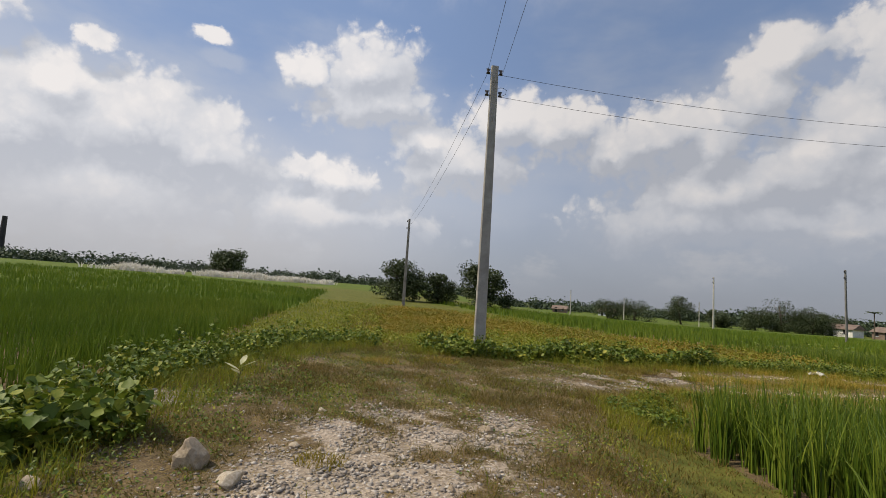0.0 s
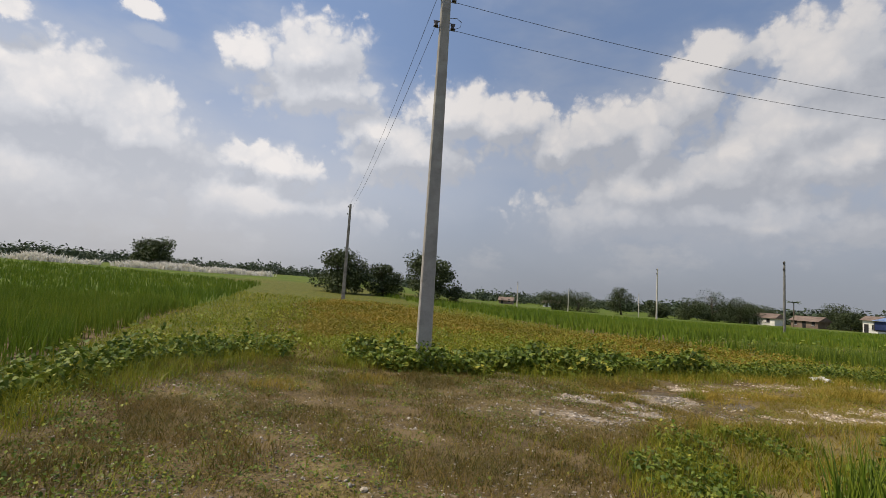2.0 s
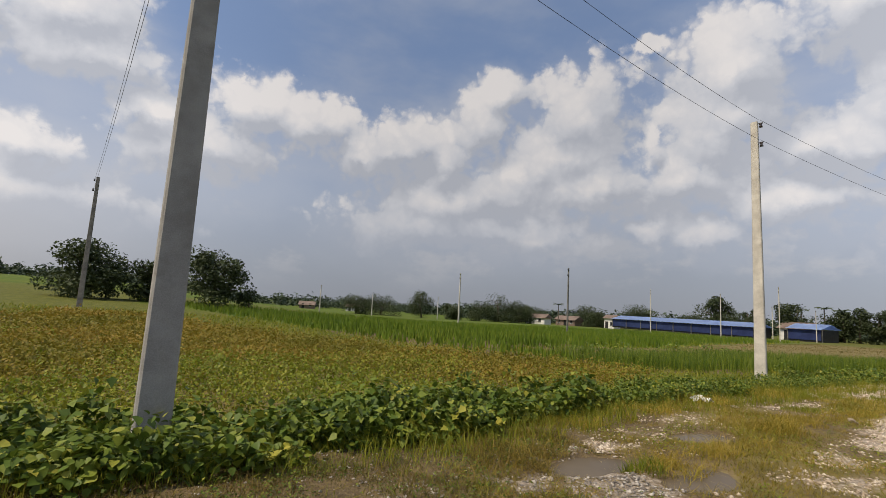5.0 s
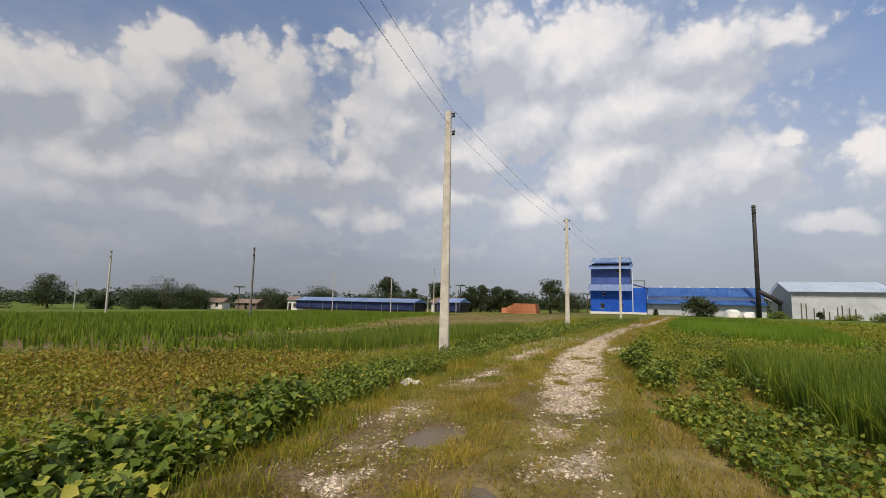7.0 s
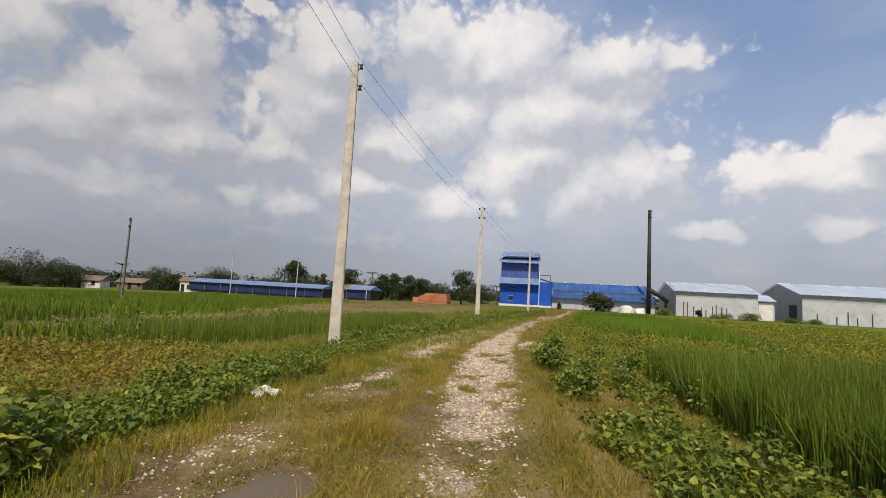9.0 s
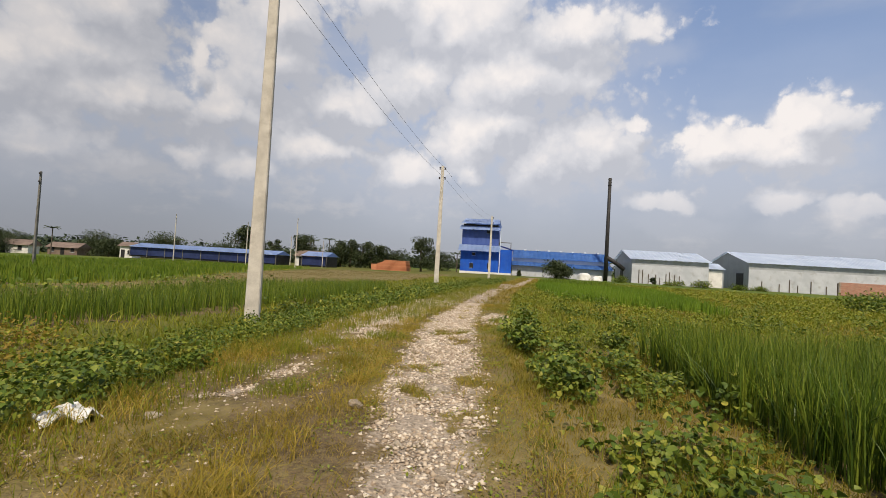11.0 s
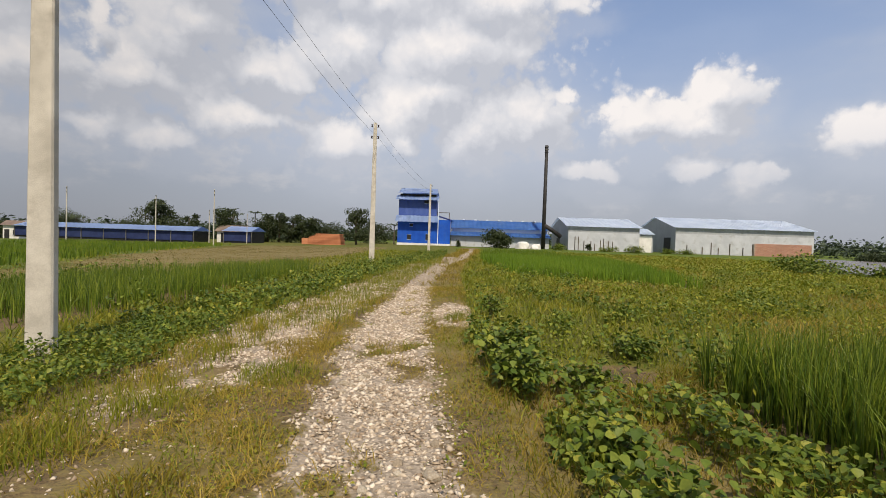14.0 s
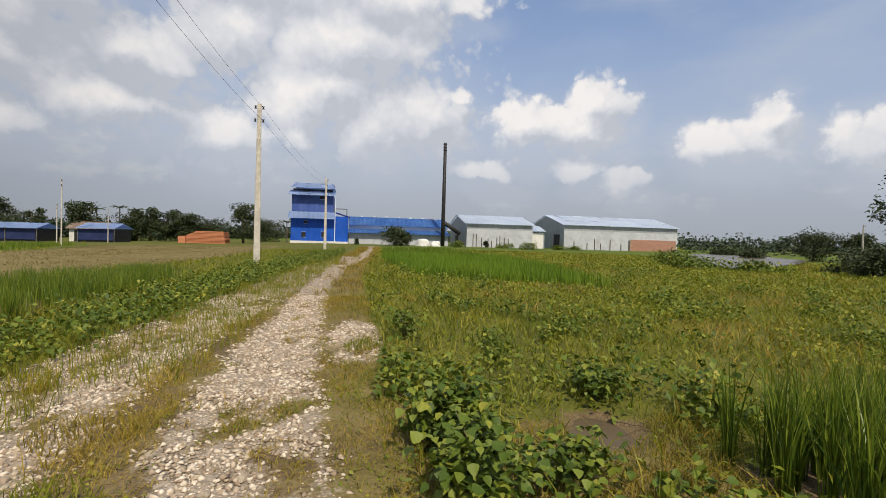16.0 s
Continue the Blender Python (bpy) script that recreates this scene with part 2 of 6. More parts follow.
M = {
    "concrete": material("concrete", (0.42, 0.385, 0.325), (0.64, 0.595, 0.51), 3.0, 0.85, 0.35, fine=90, stain=((0.28, 0.24, 0.19), 2.2, 0.55)),
    # darker copy of concrete: shade on the near pole's face put into its colour
    "shaded_grey_concrete": material("shaded_grey_concrete", (0.25, 0.235, 0.21), (0.38, 0.36, 0.325), 3.0, 0.9, 0.4, fine=90, stain=((0.17, 0.155, 0.13), 2.2, 0.6)),
    "porcelain": material("dark_porcelain", (0.02, 0.015, 0.012), (0.05, 0.035, 0.03), 30, 0.25, spec=0.6),
    "wire": material("wire", (0.03, 0.03, 0.03), (0.06, 0.06, 0.06), 20, 0.5, metal=0.5),
    "steel": material("weathered_steel", (0.10, 0.09, 0.08), (0.22, 0.21, 0.20), 12, 0.5, metal=0.7),
    "rice": material("rice_leaf", ((0.0, (0.035, 0.072, 0.006)), (0.45, (0.09, 0.145, 0.010)), (1.0, (0.25, 0.29, 0.032))), None, 0.6, 0.45, leaf=0.18, island=0.75, spec=0.4),
    "rice_far": material("rice_canopy", ((0.0, (0.065, 0.118, 0.007)), (0.6, (0.118, 0.178, 0.011)), (1.0, (0.215, 0.24, 0.022))), None, 0.15, 0.6, leaf=0.25, island=0.5),
    "rice_bright": material("bright_rice_canopy", ((0.0, (0.085, 0.155, 0.010)), (0.6, (0.14, 0.235, 0.014)), (1.0, (0.23, 0.31, 0.027))), None, 0.3, 0.6, leaf=0.25, island=0.5),
    "dry_grass": material("dry_grass", ((0.0, (0.13, 0.13, 0.013)), (0.35, (0.25, 0.20, 0.022)), (0.75, (0.37, 0.26, 0.045)), (1.0, (0.50, 0.37, 0.12))), None, 0.7, 0.6, leaf=0.35, island=0.5),
    "brown_grass": material("browned_grass", ((0.0, (0.055, 0.068, 0.010)), (0.4, (0.125, 0.105, 0.020)), (0.75, (0.21, 0.145, 0.036)), (1.0, (0.33, 0.235, 0.08))), None, 0.9, 0.65, leaf=0.27, island=0.6),
    "turf": material("sun_browned_turf", ((0.0, (0.042, 0.056, 0.008)), (0.35, (0.100, 0.092, 0.014)), (0.7, (0.18, 0.120, 0.026)), (1.0, (0.30, 0.195, 0.06))), None, 1.3, 0.65, leaf=0.27, island=0.55),
    "yellow_grass": material("yellowed_grass", ((0.0, (0.17, 0.165, 0.015)), (0.35, (0.32, 0.255, 0.025)), (0.75, (0.46, 0.32, 0.05)), (1.0, (0.58, 0.43, 0.13))), None, 0.9, 0.6, leaf=0.33, island=0.55),
    "mid_blue": material("sky_blue_sheet_metal", (0.05, 0.17, 0.50), (0.11, 0.25, 0.58), 0.4, 0.5, stain=((0.22, 0.33, 0.52), 0.5, 0.4)),
    "orange_brick": material("orange_brick", (0.40, 0.15, 0.07), (0.56, 0.24, 0.12), 1.2, 0.85, 0.3, objects=0.6),
    "green_grass": material("green_grass", ((0.0, (0.088, 0.135, 0.009)), (0.5, (0.20, 0.22, 0.015)), (1.0, (0.40, 0.33, 0.04))), None, 0.8, 0.55, leaf=0.35, island=0.55),
    "weed": material("weed_leaf", ((0.0, (0.042, 0.078, 0.009)), (0.45, (0.10, 0.15, 0.015)), (0.78, (0.20, 0.235, 0.028)), (1.0, (0.42, 0.36, 0.05))), None, 1.2, 0.55, leaf=0.2, island=0.75, spec=0.3),
    "weed_light": material("weed_leaf_light", ((0.0, (0.11, 0.155, 0.012)), (0.55, (0.215, 0.25, 0.02)), (1.0, (0.40, 0.34, 0.04))), None, 0.9, 0.5, leaf=0.33, island=0.6),
    "bean": material("yellowing_bean_leaf", ((0.0, (0.115, 0.125, 0.012)), (0.45, (0.21, 0.175, 0.018)), (0.8, (0.31, 0.21, 0.030)), (1.0, (0.37, 0.23, 0.05))), None, 0.28, 0.6, leaf=0.3, island=0.4),
    "stem": material("weed_stem", (0.08, 0.10, 0.03), (0.17, 0.15, 0.06), 10, 0.7),
    "tree_leaf": material("tree_leaf", (0.034, 0.050, 0.021), (0.082, 0.102, 0.038), 0.9, 0.6, leaf=0.15, island=0.55),
    "far_leaf": material("far_tree_leaf", (0.035, 0.055, 0.035), (0.075, 0.10, 0.05), 0.2, 0.7, leaf=0.1, island=0.4),
    "plume": material("kans_grass_plume", (0.62, 0.58, 0.50), (0.80, 0.77, 0.70), 2, 0.8, leaf=0.3, island=0.4),
    "bark": material("bark", (0.07, 0.055, 0.04), (0.15, 0.12, 0.09), 8, 0.9, 0.5),
    "stone": material("pale_stone", ((0.0, (0.24, 0.168, 0.105)), (0.45, (0.47, 0.37, 0.26)), (1.0, (0.80, 0.70, 0.56))), None, 5, 0.8, 0.3, island=0.8),
    "stone_brown": material("brown_stone", ((0.0, (0.12, 0.10, 0.08)), (0.5, (0.30, 0.26, 0.215)), (1.0, (0.60, 0.54, 0.46))), None, 5, 0.85, 0.3, island=0.8),
    "stone_piece": material("loose_stone", ((0.0, (0.20, 0.15, 0.10)), (0.5, (0.36, 0.29, 0.20)), (1.0, (0.60, 0.53, 0.42))), None, 6, 0.8, 0.5, objects=0.6),
    "blue_sheet": material("blue_sheet_metal", (0.006, 0.065, 0.40), (0.012, 0.10, 0.52), 0.6, 0.5, stain=((0.05, 0.10, 0.26), 0.4, 0.3)),
    "blue_pale": material("faded_blue_sheet_metal", (0.28, 0.40, 0.66), (0.38, 0.49, 0.73), 0.5, 0.45),
    "navy": material("navy_tarpaulin", (0.012, 0.020, 0.075), (0.025, 0.04, 0.12), 0.7, 0.6),
    "old_concrete": material("dark_weathered_concrete", (0.10, 0.095, 0.085), (0.22, 0.21, 0.19), 3.0, 0.85, 0.3),
    "violet_sheet": material("violet_blue_sheet_metal", (0.045, 0.085, 0.30), (0.07, 0.12, 0.36), 0.7, 0.5),
    "zinc_roof": material("pale_zinc_roof", (0.62, 0.70, 0.82), (0.76, 0.83, 0.92), 0.3, 0.4),
    "grey_sheet": material("grey_sheet_metal", (0.29, 0.305, 0.32), (0.37, 0.385, 0.40), 0.4, 0.5),
    "plaster": material("stained_pale_plaster", (0.42, 0.44, 0.47), (0.53, 0.55, 0.58), 0.5, 0.85, stain=((0.30, 0.29, 0.27), 0.8, 0.6)),
    "whitewash": material("whitewash", (0.62, 0.61, 0.57), (0.78, 0.76, 0.72), 0.8, 0.85, stain=((0.40, 0.37, 0.32), 1.1, 0.5)),
    "brick": material("red_brick", (0.36, 0.18, 0.125), (0.52, 0.30, 0.22), 1.5, 0.85, 0.3, objects=0.5),
    "brick_bulk": material("red_brick_bulk", (0.34, 0.11, 0.055), (0.48, 0.18, 0.09), 2.5, 0.85, 0.3),
    "mortar": material("mortar", (0.30, 0.25, 0.20), (0.42, 0.36, 0.30), 2, 0.9),
    "soot": material("sooty_steel", (0.016, 0.015, 0.015), (0.045, 0.042, 0.04), 1.2, 0.6),
    "dark": material("dark_opening", (0.012, 0.012, 0.014), (0.03, 0.03, 0.03), 2, 0.6),
    "bag": material("crumpled_white_plastic", (0.60, 0.58, 0.54), (0.80, 0.79, 0.76), 14, 0.45, 0.2, stain=((0.40, 0.34, 0.26), 18, 0.5)),
    "rust_roof": material("brown_roof", (0.14, 0.10, 0.08), (0.24, 0.18, 0.14), 0.8, 0.8),
    "young_leaf": material("pale_sapling_leaf", (0.42, 0.42, 0.22), (0.62, 0.60, 0.36), 12, 0.5, leaf=0.3),
}


def ground_material():
    m = bpy.data.materials.new("ground_soil")
    m.use_nodes = True
    nt = m.node_tree
    k = Nodes(nt)
    b = nt.nodes["Principled BSDF"]
    at = nt.nodes.new("ShaderNodeTexCoord").outputs["Object"]
    mk = nt.nodes.new("ShaderNodeAttribute")
    mk.attribute_name = "cover"
    sep = nt.nodes.new("ShaderNodeSeparateColor")
    nt.links.new(mk.outputs["Color"], sep.inputs[0])
    gravel, green, tan = sep.outputs[0], sep.outputs[1], sep.outputs[2]
    big, mid, small, grit = k.noise(at, 0.35, 4.0), k.noise(at, 2.4, 5.0), k.noise(at, 16.0, 5.0, 0.65), k.noise(at, 70.0, 4.0, 0.7)
    soil = k.mix(k.steps(mid, 0.35, 0.65), (0.085, 0.058, 0.030), (0.175, 0.12, 0.062))
    soil = k.mix(k.steps(small, 0.4, 0.65, 0.0, 0.6), soil, (0.21, 0.155, 0.08))
    litter = k.noise(at, 120.0, 3.0, 0.8)
    soil = k.mix(k.steps(litter, 0.52, 0.66, 0.0, 0.7), soil, (0.26, 0.19, 0.085))
    soil = k.mix(k.steps(grit, 0.50, 0.34, 0.0, 0.7), soil, (0.06, 0.045, 0.025))
    vor = nt.nodes.new("ShaderNodeTexVoronoi")
    k.plug(vor, 0, at)
    vor.inputs["Scale"].default_value = 38.0
    pebbles = k.mix(vor.outputs["Color"], (0.17, 0.132, 0.092), (0.55, 0.455, 0.35), "MIX")
    pebbles = k.mix(k.steps(grit, 0.3, 0.7, 0.0, 0.5), pebbles, (0.24, 0.19, 0.13))
    turf = k.mix(k.steps(mid, 0.3, 0.7), (0.075, 0.085, 0.012), (0.15, 0.145, 0.025))
    crop = k.mix(k.steps(big, 0.35, 0.65), (0.068, 0.112, 0.010), (0.12, 0.148, 0.016))
    turf = k.mix(mk.outputs["Alpha"], turf, crop)
    straw = k.mix(k.steps(mid, 0.3, 0.7), (0.15, 0.118, 0.038), (0.24, 0.186, 0.075))
    edge = k.math("MULTIPLY", k.math("SUBTRACT", small, 0.5), 1.1)
    col = k.mix(k.steps(k.math("ADD", tan, edge), 0.3, 0.7), soil, straw)
    col = k.mix(k.steps(k.math("ADD", green, edge), 0.3, 0.7), col, turf)
    col = k.mix(k.steps(k.math("ADD", gravel, edge), 0.35, 0.65), col, pebbles)
    k.plug(b, 0, col)
    b.inputs["Roughness"].default_value = 0.9
    b.inputs["Specular IOR Level"].default_value = 0.2
    bn = nt.nodes.new("ShaderNodeBump")
    bn.inputs["Strength"].default_value, bn.inputs["Distance"].default_value = 0.6, 0.02
    k.plug(bn, bn.inputs.find("Height"), k.math("ADD", small, k.math("MULTIPLY", vor.outputs["Distance"], 0.8)))
    nt.links.new(bn.outputs[0], b.inputs["Normal"])
    return m


def water_material():
    m = bpy.data.materials.new("muddy_water")
    m.use_nodes = True
    nt = m.node_tree
    k = Nodes(nt)
    b = nt.nodes["Principled BSDF"]
    at = nt.nodes.new("ShaderNodeTexCoord").outputs["Object"]
    k.plug(b, 0, k.mix(k.noise(at, 1.5, 3.0), (0.095, 0.070, 0.042), (0.15, 0.112, 0.07)))
    b.inputs["Roughness"].default_value = 0.2
    b.inputs["IOR"].default_value = 1.33
    b.inputs["Specular IOR Level"].default_value = 0.2
    bn = nt.nodes.new("ShaderNodeBump")
    bn.inputs["Strength"].default_value, bn.inputs["Distance"].default_value = 0.15, 0.01
    k.plug(bn, bn.inputs.find("Height"), k.noise(at, 9.0, 2.0))
    nt.links.new(bn.outputs[0], b.inputs["Normal"])
    return m


M["ground"], M["water"] = ground_material(), water_material()
RNG = np.random.default_rng(7)


# ---- mesh helpers ----
def mesh_from(name, verts, faces, mat, smooth=False):
    """A mesh from arrays: verts (n, 3) and faces (m, 3) or (m, 4)."""
    verts, faces = np.asarray(verts, np.float32), np.asarray(faces, np.int32)
    me = bpy.data.meshes.new(name)
    me.vertices.add(len(verts))
    me.vertices.foreach_set("co", verts.ravel())
    me.loops.add(faces.size)
    me.loops.foreach_set("vertex_index", faces.ravel())
    me.polygons.add(len(faces))
    me.polygons.foreach_set("loop_start", np.arange(0, faces.size, faces.shape[1], dtype=np.int32))
    if smooth:
        me.polygons.foreach_set("use_smooth", np.ones(len(faces), bool))
    me.materials.append(mat)
    me.update(calc_edges=True)
    return me


def part(name, bm, mat, parent=None, label="", smooth=False):
    """Link a bmesh as one mesh object under a thing or a part."""
    me = bpy.data.meshes.new(name)
    bm.normal_update()
    if smooth:
        for f in bm.faces:
            f.smooth = True
    bm.to_mesh(me)
    bm.free()
    me.materials.append(mat)
    ob = new(name, me)
    ob.parent = parent
    if label:
        ob["label"] = label
    return ob


def empty(name, x, y, z, label, category, group="", turn=0):
    ob = new(name)
    ob.matrix_world = pose(x, y, z, 0, 0, turn)
    ob.empty_display_size = 0.2
    return tagged(ob, label, category, group)


def add_box(bm, a, b, bevel=0.0):
    r = bmesh.ops.create_cube(bm, size=1)
    for v in r["verts"]:
        v.co = Vector([(a, b)[v.co[i] > 0][i] for i in range(3)])
    if bevel:
        es = {e for v in r["verts"] for e in v.link_edges}
        bmesh.ops.bevel(bm, geom=list(es), offset=bevel, segments=2, affect="EDGES")
    return bm


def boxes(*pairs, bevel=0.0):
    bm = bmesh.new()
    for a, b in pairs:
        add_box(bm, a, b, bevel)
    return bm


def add_tube(bm, points, radii, sides=8):
    """A tapered tube along points."""
    rings = []
    for i, p in enumerate(points):
        p = Vector(p)
        d = Vector(points[min(i + 1, len(points) - 1)]) - Vector(points[max(i - 1, 0)])
        q = d.to_track_quat("Z", "Y")
        rings.append([bm.verts.new(p + q @ Vector((radii[i] * math.cos(a), radii[i] * math.sin(a), 0)))
                      for a in [2 * math.pi * j / sides for j in range(sides)]])
    for r0, r1 in zip(rings, rings[1:]):
        for j in range(sides):
            bm.faces.new((r0[j], r0[(j + 1) % sides], r1[(j + 1) % sides], r1[j]))
    bm.faces.new(rings[0][::-1])
    bm.faces.new(rings[-1])
    return bm


def add_prism(bm, outline, y0, y1):
    """An outline in x, z drawn along y."""
    a = [bm.verts.new((x, y0, z)) for x, z in outline]
    b = [bm.verts.new((x, y1, z)) for x, z in outline]
    n = len(a)
    for i in range(n):
        bm.faces.new((a[i], a[(i + 1) % n], b[(i + 1) % n], b[i]))
    bm.faces.new(a[::-1])
    bm.faces.new(b)
    bmesh.ops.recalc_face_normals(bm, faces=bm.faces)
    return bm


# ---- the lie of the land ----
def sstep(v, lo, hi):
    u = np.clip((v - lo) / (hi - lo), 0, 1)
    return u * u * (3 - 2 * u)


def wobble(x, y, s, seed=0.0):
    """Smooth noise of about -1 to 1."""
    a = np.sin(x * s + 1.7 * np.sin(y * s * 0.83 + seed) + seed) + np.sin(y * s * 1.13 + 1.3 * np.sin(x * s * 0.71 + 2 * seed) + 1.9 * seed)
    b = np.sin((x + y) * s * 1.9 + seed * 3.1 + np.sin((x - y) * s * 1.4 + seed))
    return (a + b) / 3


def near_line(x, y, pts):
    """Distance from a polyline."""
    best = np.full(np.shape(x), 1e9)
    for (ax, ay), (bx, by) in zip(pts, pts[1:]):
        dx, dy = bx - ax, by - ay
        u = np.clip(((x - ax) * dx + (y - ay) * dy) / (dx * dx + dy * dy), 0, 1)
        best = np.minimum(best, np.hypot(x - ax - u * dx, y - ay - u * dy))
    return best


def inside(x, y, poly):
    """Signed-free test: True within a polygon."""
    r = np.zeros(np.shape(x), bool)
    for (ax, ay), (bx, by) in zip(poly, poly[1:] + poly[:1]):
        c = ((ay > y) != (by > y)) & (x < (bx - ax) * (y - ay) / (by - ay + 1e-12) + ax)
        r ^= c
    return r


TRACK_R = [(3.0, 9.2), (5.5, 9.6), (7.4, 9.9), (9.3, 10.2), (11.9, 10.6), (14.1, 10.85), (15.6, 11.05), (18, 11.2), (24.9, 11.3), (33.8, 10.9), (42, 9.9), (60, 8.6), (95, 7)]
TRACK_L = [(4.0, 11.0), (7.4, 12.0), (9.2, 12.5), (11.6, 12.45), (14.3, 12.7), (17.6, 13.0), (21, 12.7), (26, 12.4), (34, 11.9), (44, 10.8)]
TRACK_S = [(0.3, -12), (0.1, 2), (0.1, 5.0), (0.6, 7.0), (2.0, 8.8), (3.4, 9.6)]
ROAD_N = [(-2.2, 12.9), (-0.4, 12.0), (2.0, 12.2), (4.2, 12.4), (6.7, 13.0), (11, 13.5), (14, 13.7), (17, 13.7), (25.7, 13.1), (34, 12.6), (42, 11.4), (60, 10), (95, 8.6)]
ROAD_S = [(2.3, -12), (2.4, 5.5), (3.4, 7.9), (5.5, 8.7), (8, 9.0), (10.8, 9.35), (12.7, 9.5), (15.5, 9.9), (20, 9.9), (28, 10.0), (36, 9.6), (44, 8.9), (60, 7.6), (95, 5.6)]
ROAD_W = [(-1.9, -12), (-2.3, 3.4), (-3.2, 5.1), (-3.4, 6.5), (-3.3, 8.5), (-3.2, 11.2), (-2.2, 12.9)]
ROAD = ROAD_S + ROAD_N[::-1] + ROAD_W[::-1]
RICE_NEAR = [(3.3, 6.1), (5.0, 6.4), (7.2, 6.7), (9.4, 6.95), (11.6, 7.35), (15.1, 7.6), (15.3, -8), (4.2, -8), (3.7, 4)]
RICE_EAST = [(27, 1.5), (28.5, 5), (31, 7.6), (42, 8.3), (95, 5.2), (95, -4), (40, -0.6)]
RICE_NORTH = [(13.6, 17.6), (17.3, 16.6), (21.2, 15.9), (29, 15.7), (30, 17.5), (24, 20.3), (15.5, 20.3), (9, 26), (4, 42), (-4, 60), (60, 75), (90, 60), (76, 42), (42, 33), (27, 27), (15, 25), (9.5, 22.3)]
PLOUGHED = [(15, 21), (27, 20.6), (44, 18.4), (75, 20), (76, 41), (42, 32.6), (27, 26.6), (15, 24.6)]
RICE_WEST = [(-4.3, 4), (-4.9, 8.2), (-5.3, 11), (-6.0, 14), (-7.8, 20), (-9.6, 30), (-17, 62), (-120, 110), (-150, -20), (-3.6, -20)]
BEAN = [(-1.2, 13.9), (3, 14.0), (7, 14.8), (12, 15.6), (13, 17.2), (9.3, 21.8), (5, 25.6), (-1, 36), (-5.2, 36), (-3.5, 24), (-2.2, 17)]
PUDDLES = ((5.15, 11.05, 0.55, 0.3), (5.75, 10.35, 0.5, 0.24), (7.45, 11.35, 0.5, 0.28))
SEEP = (15.9, 8.1, 0.42, 0.30)
POND = [(44, -16.5), (50, -19.5), (58, -25.5), (76, -39), (96, -54), (84, -62), (66, -52), (54, -36), (46, -24)]


def dip(x, y, q):
    cx, cy, rx, ry = q
    return 1 - sstep(np.hypot((x - cx) / rx, (y - cy) / ry) + 0.12 * wobble(x, y, 7.0, 1.0), 0.7, 1.35)


def terrain(x, y):
    x, y = np.asarray(x, float), np.asarray(y, float)
    west = 0.5 * (1 - np.tanh((x - 8) / 18))
    z = west * 0.026 * np.minimum(np.hypot(np.maximum(0, -x - 5), np.maximum(0, y - 15)), 150)
    z = z - (1 - west) * 0.016 * np.clip(y - 15, 0, 110) - 0.004 * np.clip(x - 35, 0, 90)
    road = inside(x, y, ROAD)
    edge = np.minimum(np.minimum(near_line(x, y, ROAD_N), near_line(x, y, ROAD_S)), near_line(x, y, ROAD_W))
    signed = np.where(road, edge, -edge)
    z = z - 0.13 * (1 - sstep(signed, -0.55, 0.15)) * sstep(-signed + 40, 0, 30)
    z = z + 0.018 * wobble(x, y, 1.3, 0.4) + 0.010 * wobble(x, y, 4.7, 2.0)
    z = z - 0.035 * (1 - sstep(near_line(x, y, TRACK_R), 0.1, 0.7)) - 0.03 * (1 - sstep(near_line(x, y, TRACK_L), 0.1, 0.6))
    for p in PUDDLES:
        z = z - 0.06 * dip(x, y, p)
    z = z - 0.10 * dip(x, y, SEEP)
    z = np.where(inside(x, y, POND), z - 0.5, z) - 0.22 * (1 - sstep(near_line(x, y, POND + POND[:1]), 1, 14))
    return z


def gravel_share(x, y):
    n = wobble(x, y, 2.1, 3.0) * 0.45 + wobble(x, y, 5.3, 1.0) * 0.4 + wobble(x, y, 12.0, 2.0) * 0.35
    r = near_line(x, y, TRACK_R)
    wide = (0.10 + 0.20 * sstep(x, 8.5, 12.5)) * (1 - 0.6 * sstep(x, 17, 23))
    g = (0.72 + 0.12 * sstep(x, 9, 13) + 1.05 * n) * (1 - sstep(r + 0.45 * n, wide, wide + 0.6)) * sstep(x, 6.5, 10)
    g = np.maximum(g, (0.38 + 0.8 * n) * (1 - sstep(r + 0.4 * n, 0.25, 0.9)) * sstep(x, 2, 3))
    g = np.maximum(g, (0.16 + 0.55 * sstep(x, 13.0, 16.0) + 1.0 * n) * (1 - sstep(near_line(x, y, TRACK_L) + 0.4 * n, 0.2 + 0.35 * sstep(x, 12, 16), 0.9 + 0.25 * sstep(x, 12, 16))))
    g = np.maximum(g, (0.64 + 0.9 * n) * (1 - sstep(near_line(x, y, TRACK_S) + 0.6 * n, 0.8, 2.0)) * (1 - 0.65 * sstep(y, 5.0, 7.4)))
    g = np.maximum(g, (0.48 + 0.9 * n) * (1 - sstep(np.hypot((x - 4.0) / 2.2, (y - 10.4) / 1.2), 0.4, 1.1)))
    g = np.maximum(g, (0.7 + 0.7 * n) * (1 - sstep(np.hypot((x - 18.9) / 2.0, (y - 10.2) / 0.6), 0.4, 1.1)))
    g = np.maximum(g, (0.75 + 0.6 * n) * (1 - sstep(np.hypot((x + 3.0) / 0.6, (y - 5.9) / 0.8), 0.4, 1.1)))
    return np.clip(g, 0, 1)


